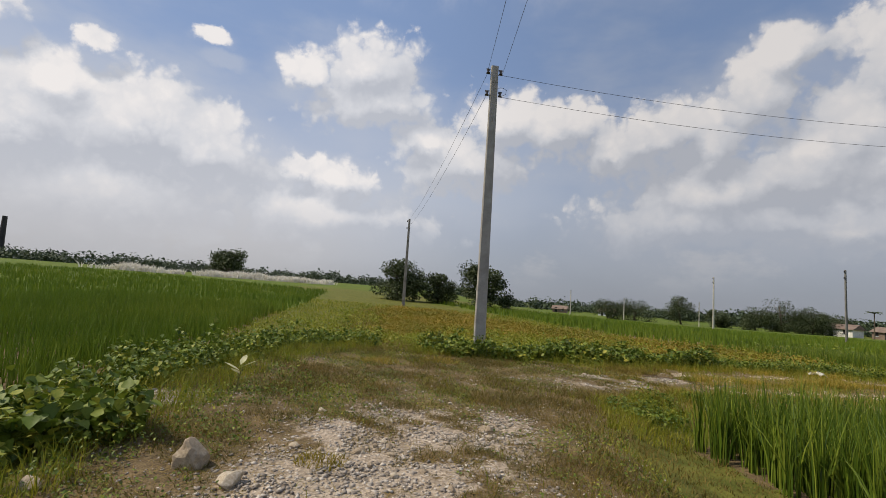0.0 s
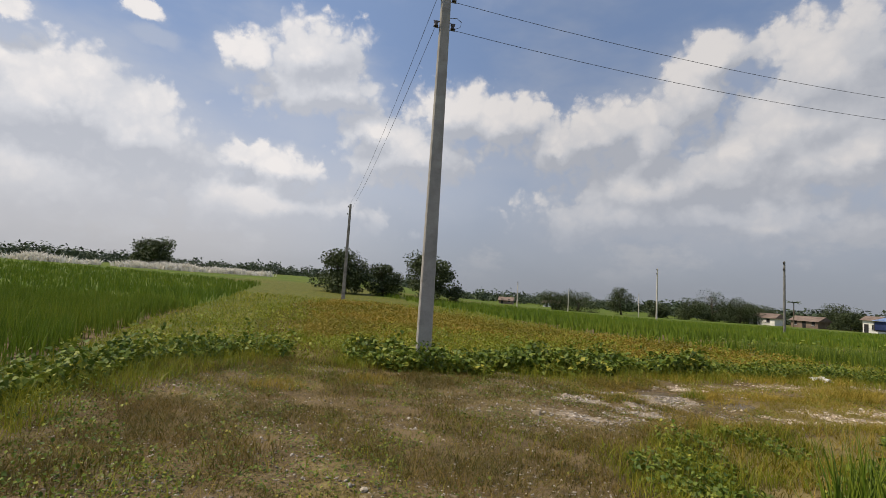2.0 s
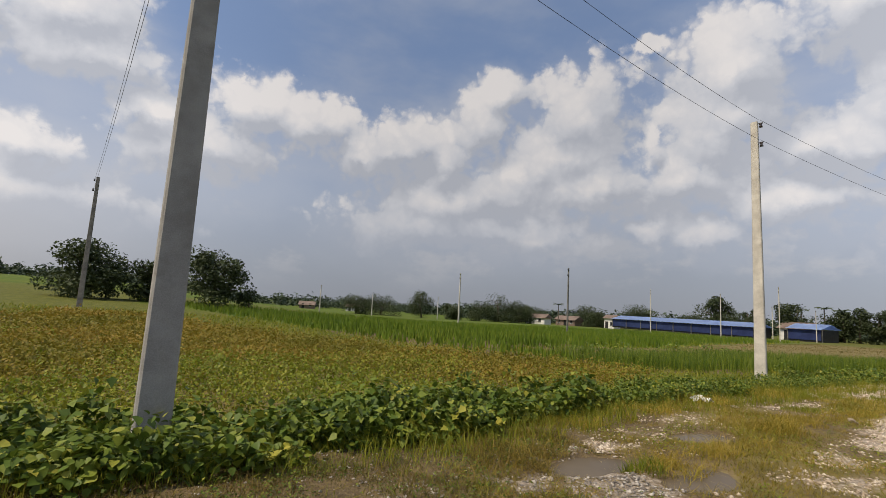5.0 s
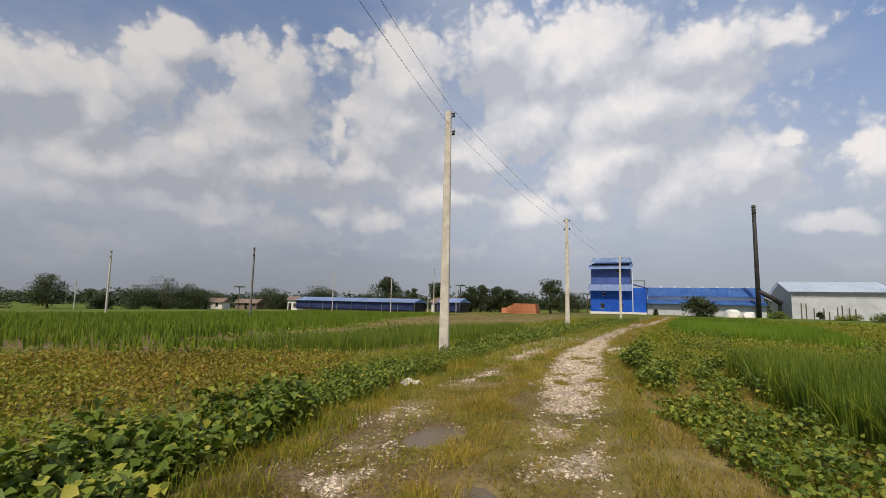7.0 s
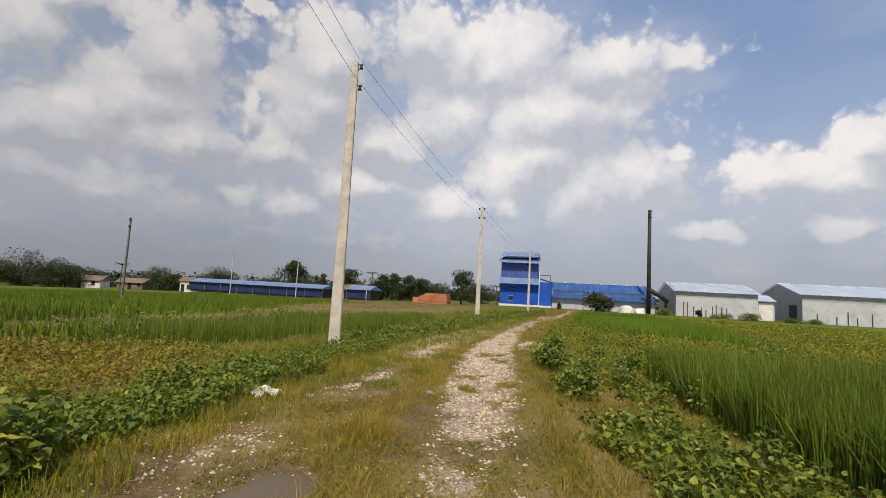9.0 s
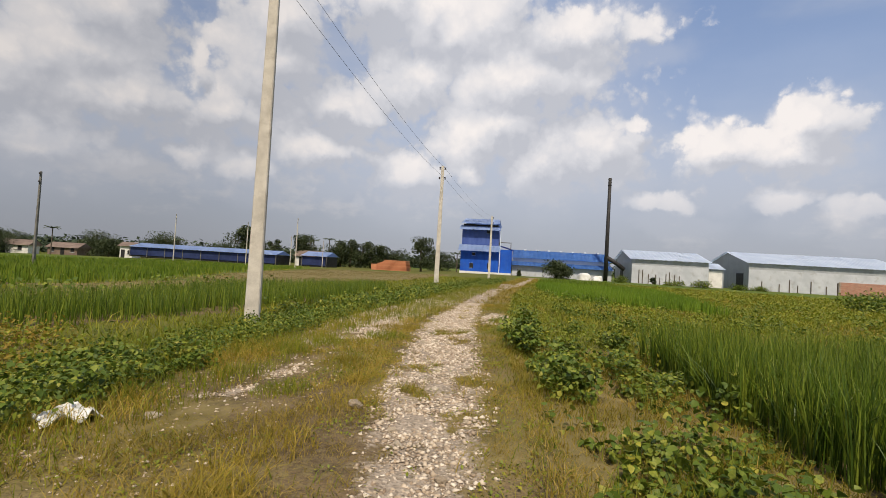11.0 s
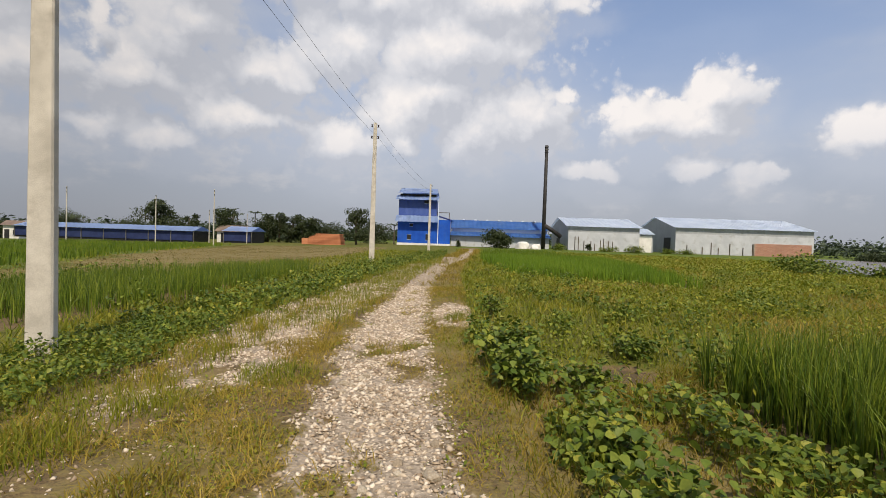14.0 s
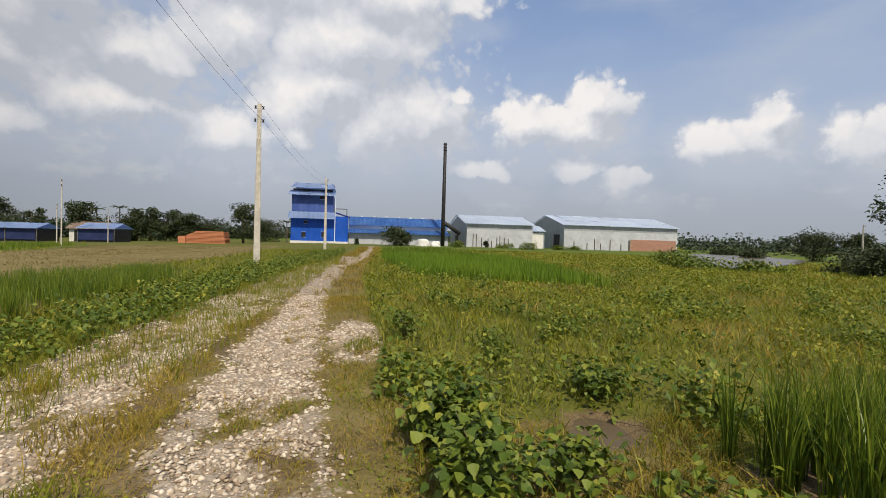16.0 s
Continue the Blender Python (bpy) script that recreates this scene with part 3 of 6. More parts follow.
def build_ground():
    def axis(lo, hi, step, far):
        out, s = [], step
        v = hi
        while v < far:
            s *= 1.22
            v += s
            out.append(v)
        right, left, s, v = out, [], step, lo
        while v > -far:
            s *= 1.22
            v -= s
            left.append(v)
        return np.array(left[::-1] + list(np.arange(lo, hi, step)) + [hi] + right)
    xs, ys = axis(-6, 22, 0.14, 2600), axis(1.5, 16, 0.14, 2600)
    X, Y = np.meshgrid(xs, ys)
    x, y = X.ravel(), Y.ravel()
    z = terrain(x, y)
    near = (np.abs(x - 9) < 15) & (np.abs(y - 9) < 8)
    z = z + near * (0.012 * np.sin(x * 23 + 3 * np.sin(y * 19)) * np.sin(y * 27 + 2 * np.sin(x * 17))) * (0.4 + gravel_share(x, y))
    nx, ny = len(xs), len(ys)
    i = (np.arange(ny - 1)[:, None] * nx + np.arange(nx - 1)[None, :]).ravel()
    me = mesh_from("ground", np.stack([x, y, z], 1), np.stack([i, i + 1, i + nx + 1, i + nx], 1), M["ground"], True)
    g = gravel_share(x, y)
    road = inside(x, y, ROAD)
    crop = inside(x, y, RICE_NEAR) | inside(x, y, RICE_EAST) | inside(x, y, RICE_NORTH) | inside(x, y, RICE_WEST)
    far = np.hypot(x - 8, y - 10)
    mud = inside(x, y, RICE_NEAR) | (crop & (far < 22))
    crop = crop | ((far > 75) & (wobble(x, y, 0.021, 2.0) > -0.25))
    green = np.where(road, 0.06 + 0.32 * wobble(x, y, 1.1, 5.0), 0.85 + 0.3 * wobble(x, y, 0.9, 1.0))
    bean = inside(x + 0.9 * wobble(x, y, 0.9, 1.0), y + 0.7 * wobble(x, y, 1.1, 3.0), BEAN)
    brown = inside(x, y, PLOUGHED)
    green = np.where(bean | brown, 0.15 + 0.35 * wobble(x, y, 0.6, 1.0), green)
    green = np.where(crop, 1.0, green)
    path_n = near_line(x, y, [(-1.4, 12), (-2.6, 18), (-3.6, 26), (-4.2, 42)]) < 1.0
    green = np.where(mud | path_n, 0.1 + 0.3 * wobble(x, y, 1.3, 2.0), green)
    tan = np.where(road, 0.08 + 0.45 * sstep(x, 4, 8) + 0.5 * wobble(x, y, 1.5, 2.0), np.where(bean | brown | path_n, 1.0, np.where(mud, 0.0, 0.4)))
    verge = ~road & (near_line(x, y, ROAD_S) < 2.4) & (x > 4) & (x < 16) & (y < 10) & ~mud
    green = np.where(verge, 0.22 + 0.35 * wobble(x, y, 1.7, 3.0), green)
    tan = np.where(verge, 0.85, tan)
    wet = dip(x, y, SEEP) > 0.25
    green, tan = np.where(wet, 0, green), np.where(wet, 0, tan)
    cols = np.stack([np.where(road, g, 0), np.clip(green, 0, 1), np.clip(tan, 0, 1), crop.astype(float)], 1).astype(np.float32)
    at = me.attributes.new("cover", "FLOAT_COLOR", "POINT")
    at.data.foreach_set("color", cols.ravel())
    return tagged(new("ground", me), "flat farmland soil with a stony dirt lane", "ground", kind="structure")


GROUND = build_ground()


def water(name, outline, z, label):
    bm = bmesh.new()
    bm.faces.new([bm.verts.new((x, y, z)) for x, y in outline])
    return tagged(part(name, bm, M["water"]), label, "water", kind="structure")


for cx, cy, rx, ry in PUDDLES + (SEEP,):
    lvl = float(terrain(cx, cy)) + (0.020 if cx < 16 else 0.035)
    water("water", [(cx + (1.15 + 0.18 * math.sin(3 * a + cx)) * rx * math.cos(a), cy + (1.15 + 0.2 * math.sin(2 * a + cy)) * ry * math.sin(a)) for a in [i * math.pi / 12 for i in range(24)]], lvl, "shallow muddy puddle on the dirt lane")
water("water", POND, -0.30, "still brown pond beyond the weedy field")


# ---- plants ----
def scatter(area, per_m2, keep):
    """Random points of a box x0, y0, x1, y1 that pass a test."""
    x0, y0, x1, y1 = area
    n = int((x1 - x0) * (y1 - y0) * per_m2)
    x, y = RNG.uniform(x0, x1, n), RNG.uniform(y0, y1, n)
    ok = keep(x, y)
    return x[ok], y[ok]


def blades(name, x, y, h, w, lean, mat, seg=3, z=None):
    """One bent tapering blade of grass at every point, joined in one mesh."""
    n = len(x)
    z = terrain(x, y) - 0.01 if z is None else z
    a, tw = RNG.uniform(0, 2 * np.pi, n), RNG.uniform(0, 2 * np.pi, n)
    dx, dy = np.cos(a), np.sin(a)
    sx, sy = np.cos(tw), np.sin(tw)
    rows = []
    for i in range(seg + 1):
        u = i / seg
        off = lean * h * u ** 1.9
        px, py, pz = x + dx * off, y + dy * off, z + h * u * (1 - np.minimum(0.35 * lean * u, 0.55))
        half = 0.5 * w * (1 - u) ** 0.6 if i else 0.4 * w
        if i < seg:
            rows.append(np.stack([px - sx * half, py - sy * half, pz], 1))
            rows.append(np.stack([px + sx * half, py + sy * half, pz], 1))
        else:
            rows.append(np.stack([px, py, pz], 1))
    k = 2 * seg + 1
    verts = np.stack(rows, 1).reshape(-1, 3)
    f = []
    for i in range(seg - 1):
        f += [(2 * i, 2 * i + 1, 2 * i + 3), (2 * i, 2 * i + 3, 2 * i + 2)]
    f.append((2 * seg - 2, 2 * seg - 1, 2 * seg))
    faces = (np.arange(n)[:, None, None] * k + np.array(f)[None]).reshape(-1, 3)
    return new(name, mesh_from(name, verts, faces, mat))


LEAF_FINE = (np.array([(0, 0, 0), (0.16, 0.40, 0.05), (0.30, 0.46, 0.06), (0.66, 0.30, 0.03), (1, 0, -0.14), (0.66, -0.30, 0.03), (0.30, -0.46, 0.06), (0.16, -0.40, 0.05), (0.45, 0, -0.05)]),
             np.array([(8, 0, 1), (8, 1, 2), (8, 2, 3), (8, 3, 4), (8, 4, 5), (8, 5, 6), (8, 6, 7), (8, 7, 0)]))
LEAF_MID = (np.array([(0, 0, 0), (0.30, 0.42, 0.08), (1, 0, -0.14), (0.30, -0.42, 0.08), (0.5, 0, -0.06)]), np.array([(4, 0, 1), (4, 1, 2), (4, 2, 3), (4, 3, 0)]))
LEAF_PLAIN = (np.array([(0, 0, 0), (0.42, 0.36, 0.07), (1, 0, -0.1), (0.42, -0.36, 0.07)]), np.array([(0, 1, 2), (0, 2, 3)]))


def leaf_mesh(name, p, size, tilt, mat, shape=LEAF_PLAIN):
    """A leaf at every point p (n, 3), turned at random about the upright and tipped by tilt (radians)."""
    v, f = shape
    n = len(p)
    a, r = RNG.uniform(0, 2 * np.pi, n), RNG.normal(0, 0.35, n)
    ca, sa, ct, st, cr, sr = np.cos(a), np.sin(a), np.cos(tilt), np.sin(tilt), np.cos(r), np.sin(r)
    X, Y, Z = v[:, 0][None], v[:, 1][None], v[:, 2][None]
    Y, Z = Y * cr[:, None] - Z * sr[:, None], Y * sr[:, None] + Z * cr[:, None]
    X, Z = X * ct[:, None] + Z * st[:, None], -X * st[:, None] + Z * ct[:, None]
    X, Y = X * ca[:, None] - Y * sa[:, None], X * sa[:, None] + Y * ca[:, None]
    s = size[:, None]
    verts = np.stack([p[:, :1] + X * s, p[:, 1:2] + Y * s, p[:, 2:] + Z * s], 2).reshape(-1, 3)
    faces = (np.arange(n)[:, None, None] * len(v) + f[None]).reshape(-1, 3)
    return mesh_from(name, verts, faces, mat)


def weeds(name, x, y, top, size, mat, label, shape=LEAF_PLAIN):
    """A low bushy layer: leaves fill the height from the ground to top, denser above."""
    n = len(x)
    u = RNG.uniform(0, 1, n) ** 0.6
    top = np.maximum(top * (1 + 0.5 * wobble(x, y, 3.7, 2.0) + 0.4 * wobble(x, y, 8.1, 4.0) + 0.5 * (RNG.uniform(0, 1, n) > 0.96)), 0.06)
    p = np.stack([x, y, terrain(x, y) + top * u], 1)
    ob = new(name, leaf_mesh(name, p, size * RNG.uniform(0.6, 1.25, n), RNG.normal(0.4, 0.6, n), mat, shape))
    return tagged(ob, label, "weeds", kind="stuff")


def rice(name, x, y, per, h, w, mat, label, spread=0.06, seg=3):
    """Hills of rice: per blades fan out of every point."""
    n = len(x)
    xx, yy = np.repeat(x, per) + RNG.normal(0, spread, n * per), np.repeat(y, per) + RNG.normal(0, spread, n * per)
    hh = np.repeat(h, per) * RNG.uniform(0.7, 1.1, n * per)
    ob = blades(name, xx, yy, hh, w * RNG.uniform(0.7, 1.2, n * per), RNG.uniform(0.03, 0.26, n * per) + 0.35 * (RNG.uniform(0, 1, n * per) > 0.9), mat, seg)
    return tagged(ob, label, "rice", kind="stuff")


def off_track(x, y, lo):
    return gravel_share(x, y) + RNG.uniform(-0.25, 0.25, len(x)) < lo


def road_turf(x, y):
    r = inside(x, y, ROAD) & off_track(x, y, 0.42)
    for q in PUDDLES:
        r &= dip(x, y, q) < 0.3
    clump = wobble(x, y, 2.6, 4.0) + 0.7 * wobble(x, y, 6.1, 1.0) + RNG.uniform(-0.5, 0.5, len(x))
    worn = 0.9 * (1 - sstep(near_line(x, y, TRACK_L) + 0.25 * wobble(x, y, 3.1, 2.0), 0.15, 0.55)) * sstep(x, 7, 9)
    return r & (clump > -0.75 + worn)


# short dry grass on the lane and its shoulders
def lane_grass(area, per, h0, h1, w0, w1, mat, label):
    x, y = scatter(area, per, road_turf)
    n = len(x)
    tall = 1 + 1.1 * np.clip(wobble(x, y, 1.7, 6.0) + 0.6 * wobble(x, y, 4.3, 2.0), -0.5, 1)
    ob = blades("grass", x, y, RNG.uniform(h0, h1, n) * tall, RNG.uniform(w0, w1, n), RNG.uniform(0.35, 1.7, n), mat, 2)
    return tagged(ob, label, "grass", kind="stuff")


lane_grass((-4, 2.0, 5.5, 13.6), 2700, 0.025, 0.08, 0.004, 0.008, M["turf"], "short sun-browned grass where two lanes meet")
lane_grass((-4, 4.5, 5.5, 13.6), 230, 0.08, 0.17, 0.004, 0.008, M["brown_grass"], "taller reddish-brown grass where two lanes meet")
lane_grass((3.5, 8.5, 11, 13.6), 2300, 0.02, 0.075, 0.004, 0.008, M["dry_grass"], "short dry straw-coloured grass on the lane")
lane_grass((3.5, 8.5, 11, 13.6), 260, 0.08, 0.17, 0.004, 0.009, M["dry_grass"], "taller seeding grass on the lane")
lane_grass((11, 8.8, 24, 14), 1900, 0.02, 0.07, 0.005, 0.010, M["yellow_grass"], "yellow dry grass between the wheel tracks")
lane_grass((11, 8.8, 24, 14), 230, 0.08, 0.16, 0.006, 0.010, M["dry_grass"], "taller straw-coloured grass between the wheel tracks")
lane_grass((-2.5, -10, 3, 2.0), 260, 0.03, 0.10, 0.012, 0.02, M["brown_grass"], "browned grass on the lane behind")
x, y = scatter((-3.2, 2.4, 6.0, 12.6), 380, lambda x, y: inside(x, y, ROAD) & (gravel_share(x, y) < 0.75))
b = blades("straw", x, y, RNG.uniform(0.03, 0.09, len(x)), RNG.uniform(0.004, 0.009, len(x)), RNG.uniform(2.0, 4.5, len(x)), M["dry_grass"], 1)
tagged(b, "dead straw lying flat on the lane", "straw", kind="stuff")
lane_grass((24, 4, 75, 13), 170, 0.08, 0.22, 0.016, 0.03, M["dry_grass"], "dry grass along the far lane")


def creeping(area, per, size, mat, label):
    """Small leaves of creeping herbs that lie among the short grass."""
    x, y = scatter(area, per, lambda x, y: road_turf(x, y) & (wobble(x, y, 1.2, 3.0) + 0.7 * wobble(x, y, 3.6, 6.0) + 0.4 * wobble(x, y, 9.0, 1.0) > 0.05))
    p = np.stack([x, y, terrain(x, y) + 0.005 + 0.05 * RNG.uniform(0, 1, len(x)) ** 2], 1)
    ob = new("creeping_weeds", leaf_mesh("creeping_weeds", p, size * RNG.uniform(0.5, 1.3, len(x)), RNG.normal(0.2, 0.45, len(x)), M[mat]))
    return tagged(ob, label, "weeds", kind="stuff")


creeping((-3.6, 2.4, 6.0, 13.2), 1100, 0.028, "weed", "small dark creeping herbs in the browned turf")
creeping((6.0, 8.6, 19, 13.6), 700, 0.028, "weed_light", "small creeping herbs in the straw-coloured turf")


def turf_green(x, y):
    r = inside(x, y, ROAD) & off_track(x, y, 0.25)
    d = np.minimum(np.minimum(near_line(x, y, ROAD_N), near_line(x, y, ROAD_S)), near_line(x, y, ROAD_W))
    for q in PUDDLES:
        r &= dip(x, y, q) < 0.2
    return r & ((wobble(x, y, 1.4, 8.0) + RNG.uniform(-0.4, 0.4, len(x)) > 0.45) | (RNG.uniform(0, 0.9, len(x)) > d * 1.3))


x, y = scatter((-4, 2.0, 24, 14), 520, turf_green)
b = blades("grass", x, y, RNG.uniform(0.05, 0.17, len(x)), RNG.uniform(0.005, 0.010, len(x)), RNG.uniform(0.3, 1.3, len(x)), M["green_grass"], 2)
tagged(b, "green grass tufts along the lane's edges", "grass", kind="stuff")


def clumps(x, y):
    """Straw-coloured clumps on the northern shoulder and on the crown between the wheel tracks."""
    n = wobble(x, y, 2.9, 2.0) + 0.7 * wobble(x, y, 6.7, 5.0) + 0.3 * RNG.uniform(-1, 1, len(x))
    crown = np.abs(near_line(x, y, TRACK_R) - near_line(x, y, TRACK_L)) < 0.45
    return inside(x, y, ROAD) & (n > 0.25) & ((near_line(x, y, ROAD_N) < 0.75) | crown) & off_track(x, y, 0.4)


x, y = scatter((5.5, 9.5, 20, 14), 1500, clumps)
b = blades("grass", x, y, RNG.uniform(0.08, 0.24, len(x)), RNG.uniform(0.004, 0.009, len(x)), RNG.uniform(0.3, 1.5, len(x)), M["yellow_grass"], 3)
tagged(b, "straw-coloured grass clumps on the lane's crown and shoulder", "grass", kind="stuff")

x, y = scatter((-7, 11.8, 1.5, 32), 420, lambda x, y: (near_line(x, y, [(-0.7, 11.8), (-1.5, 15), (-2.9, 20), (-4.6, 32)]) < 1.5 + 0.5 * wobble(x, y, 1.4, 3.0)) & ~inside(x, y, RICE_WEST) & (RNG.uniform(0, 1, len(x)) < (13 / (y + 1)) ** 1.3))
b = blades("grass", x, y, RNG.uniform(0.06, 0.20, len(x)) * (1 + 0.5 * wobble(x, y, 1.9, 3.0)), RNG.uniform(0.006, 0.011, len(x)) * (0.4 + y / 16), RNG.uniform(0.3, 1.4, len(x)), M["turf"], 2)
tagged(b, "browned grass on a footpath between the fields", "grass", kind="stuff")

# rice paddies
step = 0.205
gx, gy = np.meshgrid(np.arange(3, 16, step), np.arange(-1.0, 8.2, step))
gx, gy = gx.ravel() + RNG.normal(0, 0.025, gx.size), gy.ravel() + RNG.normal(0, 0.025, gy.size)
ok = inside(gx, gy, RICE_NEAR) & ((gy > 1.5) | (gx < 7))
rice("rice_paddy", gx[ok], gy[ok], 36, 0.86 + 0.07 * wobble(gx[ok], gy[ok], 1.1, 2.0) + RNG.uniform(-0.07, 0.07, int(ok.sum())), 0.016, M["rice"], "tall dense green rice standing beside the lane", 0.03)
x, y = scatter((4, -8, 15.4, 1.6), 9, lambda x, y: inside(x, y, RICE_NEAR) & ((y < -1) | (x > 7)))
rice("rice_paddy", x, y, 12, 0.86 + 0.07 * wobble(x, y, 1.1, 2.0), 0.03, M["rice"], "tall dense green rice away from the lane", 0.1, 2)
x, y = scatter((13, 15, 31, 21), 14, lambda x, y: inside(x, y, RICE_NORTH))
rice("rice_paddy", x, y, 18, 0.62 + 0.06 * wobble(x, y, 1.0, 2.0), 0.016, M["rice"], "green rice behind the roadside weeds", 0.09)
x, y = scatter((-16, 2, -3.4, 24), 11, lambda x, y: inside(x, y, RICE_WEST))
rice("rice_paddy", x, y, 16, 0.66 + 0.06 * wobble(x, y, 0.9, 3.0), 0.022, M["rice_far"], "young green rice on the field edge", 0.09, 2)


def far_field(x, y):
    r = inside(x, y, RICE_EAST) | (inside(x, y, RICE_NORTH) & ((y > 21) | (x < 13)))
    r |= inside(x, y, RICE_WEST) & ((x < -15) | (y > 23))
    d = np.hypot(x - 8, y - 10)
    return r & (RNG.uniform(0, 1, len(x)) < np.clip(26 / d, 0, 1) ** 1.3)


x, y = scatter((-60, -5, 80, 75), 4.4, far_field)
rice("rice_paddy", x, y, 5, 0.52 + 0.10 * wobble(x, y, 0.25, 2.0), 0.075, M["rice_far"], "wide green rice fields reaching to the trees", 0.16, 2)


x, y = scatter((26, -3, 48, 9), 11, lambda x, y: inside(x, y, RICE_EAST))
rice("rice_paddy", x, y, 10, 0.60 + 0.04 * wobble(x, y, 0.6, 2.0), 0.035, M["rice_bright"], "bright green rice plot with a straight edge", 0.12, 2)


# broad-leaved weeds
def band(line, width, side):
    """Test for a strip beside a line: within width, off the lane."""
    def test(x, y):
        d = near_line(x, y, line)
        n = wobble(x, y, 1.1, 2.0) + 0.7 * wobble(x, y, 3.3, 5.0) + 0.35 * wobble(x, y, 9.0, 3.0) + 0.3 * RNG.uniform(-1, 1, len(x))
        return (d < width * (0.72 + 0.5 * n)) & (n > -0.6) & ((inside(x, y, ROAD) == side) | (near_line(x, y, ROAD_N) < 0.22 + 0.2 * n))
    return test


STRIPS = (
    ((-2.0, 11.6, 7.5, 15.0), [(0.5, 12.75), (2.0, 12.75), (4.2, 12.8), (6.9, 13.5)], 0.95, 1500, 0.36, 0.10, "weed", "dark green broad-leaved weeds round the pole's foot"),
    ((6.5, 12.5, 12, 16.2), [(6.5, 13.2), (11, 13.9), (12, 14.0)], 1.1, 1300, 0.25, 0.06, "weed", "leafy green weeds on the lane's verge"),
    ((11.5, 12.5, 17.5, 16.4), [(11.5, 13.9), (14, 14.3), (17, 14.3)], 1.2, 1300, 0.22, 0.045, "weed", "low leafy weeds round a power pole"),
    ((17, 11, 60, 17), [(17, 14.2), (25.7, 13.9), (34, 13.5), (42, 12.2), (60, 10.8)], 1.7, 260, 0.30, 0.085, "weed", "leafy green weeds along the far verge"),
    ((-5.2, 1.5, -1.5, 13.5), [(-3.3, 2), (-3.6, 5), (-4.0, 8), (-3.7, 11), (-3.0, 12.6), (-2.2, 12.9)], 1.05, 850, 0.38, 0.085, "weed", "bushy green weeds between lane and rice"))
for area, line, wide, per, top, size, mt, lab in STRIPS:
    x, y = scatter(area, per, band(line, wide, False))
    weeds("weeds", x, y, top * (1 + 0.4 * wobble(x, y, 2.0, 1.0)), size, M[mt], lab, LEAF_MID if size != 0.085 or per > 300 else LEAF_PLAIN)
    x, y = scatter(area, min(per, 420), lambda x, y: (near_line(x, y, line) < wide * 1.35) & (wobble(x, y, 2.3, 7.0) > -0.5) & ~inside(x, y, RICE_WEST))
    b = blades("grass", x, y, RNG.uniform(0.10, 0.34, len(x)) * (0.6 + 1.2 * top), RNG.uniform(0.006, 0.012, len(x)) * (1 if per > 200 else 2.5), RNG.uniform(0.1, 0.8, len(x)), M["green_grass"], 2)
    tagged(b, "rank grass growing through roadside weeds", "grass", kind="stuff")


def right_strip(x, y):
    """Creepers and broad-leaved weeds between the lane and the rice, with a drier gap along the middle further on."""
    edge = np.interp(x, (4.4, 5.5, 7.2, 9.1, 11, 12, 14, 15.8, 19.4), (7.3, 7.6, 8.1, 8.75, 9.15, 9.35, 9.5, 9.8, 9.9))
    n = wobble(x, y, 1.7, 5.0) + 0.7 * wobble(x, y, 4.0, 1.0) + 0.35 * wobble(x, y, 9.0, 4.0) + 0.3 * RNG.uniform(-1, 1, len(x))
    gap = 0.9 * sstep(x, 10.6, 12.2) * (1 - sstep(np.abs(y - 0.5 * (edge + 7.75)), 0.12, 0.45))
    end = 0.7 * sstep(x, 13.4, 15.4)
    return (y < edge - 0.1 + 0.3 * n) & (n > -0.12 - 0.45 * (1 - sstep(x, 10.2, 11.6)) + gap + end) & (x > 4.4) & (dip(x, y, SEEP) < 0.15) & (~inside(x, y, RICE_NEAR) | (RNG.uniform(0, 1, len(x)) < 0.25) & (y > 7.1))


x, y = scatter((4.2, 6.2, 19.4, 10.2), 850, right_strip)
weeds("weeds", x, y, 0.21 + 0.17 * wobble(x, y, 2.6, 2.0), 0.066, M["weed"], "leafy vines and weeds along the rice edge", LEAF_FINE)
x, y = scatter((4.2, 6.2, 19.4, 10.2), 300, right_strip)
b = blades("grass", x, y, RNG.uniform(0.15, 0.42, len(x)), RNG.uniform(0.005, 0.010, len(x)), RNG.uniform(0.1, 0.8, len(x)), M["green_grass"], 2)
tagged(b, "rank grass growing through the vines", "grass", kind="stuff")


def corner_weeds(x, y):
    n = wobble(x, y, 2.2, 1.0) + 0.6 * wobble(x, y, 5.0, 3.0)
    return (near_line(x, y, [(3.2, 7.1), (3.9, 7.9), (4.8, 8.4)]) < 0.36 + 0.25 * n) & (n > -0.5) & ~inside(x, y, RICE_NEAR)


x, y = scatter((1.9, 4.6, 5.6, 9.0), 1500, corner_weeds)
weeds("weeds", x, y, 0.13 + 0.06 * wobble(x, y, 2.4, 1.0), 0.045, M["weed"], "low dark leafy weeds at the corner of the rice", LEAF_MID)
x, y = scatter((-3.6, 3.0, 0.2, 9.5), 420, lambda x, y: inside(x, y, ROAD) & (x < -1.5 + 0.7 * wobble(x, y, 1.3, 2.0) + 0.4 * wobble(x, y, 3.9, 5.0)) & (wobble(x, y, 2.7, 1.0) > -0.4) & (gravel_share(x, y) < 0.5))
weeds("weeds", x, y, 0.15 + 0.06 * wobble(x, y, 3.0, 1.0), 0.034, M["weed"], "small-leaved forbs in the grass beside the lane")
x, y = scatter((-0.2, 11.3, 2.6, 12.3), 1100, lambda x, y: np.hypot((x - 1.1) / 1.15, (y - 11.9) / 0.36) + 0.25 * wobble(x, y, 4.0, 3.0) < 1)
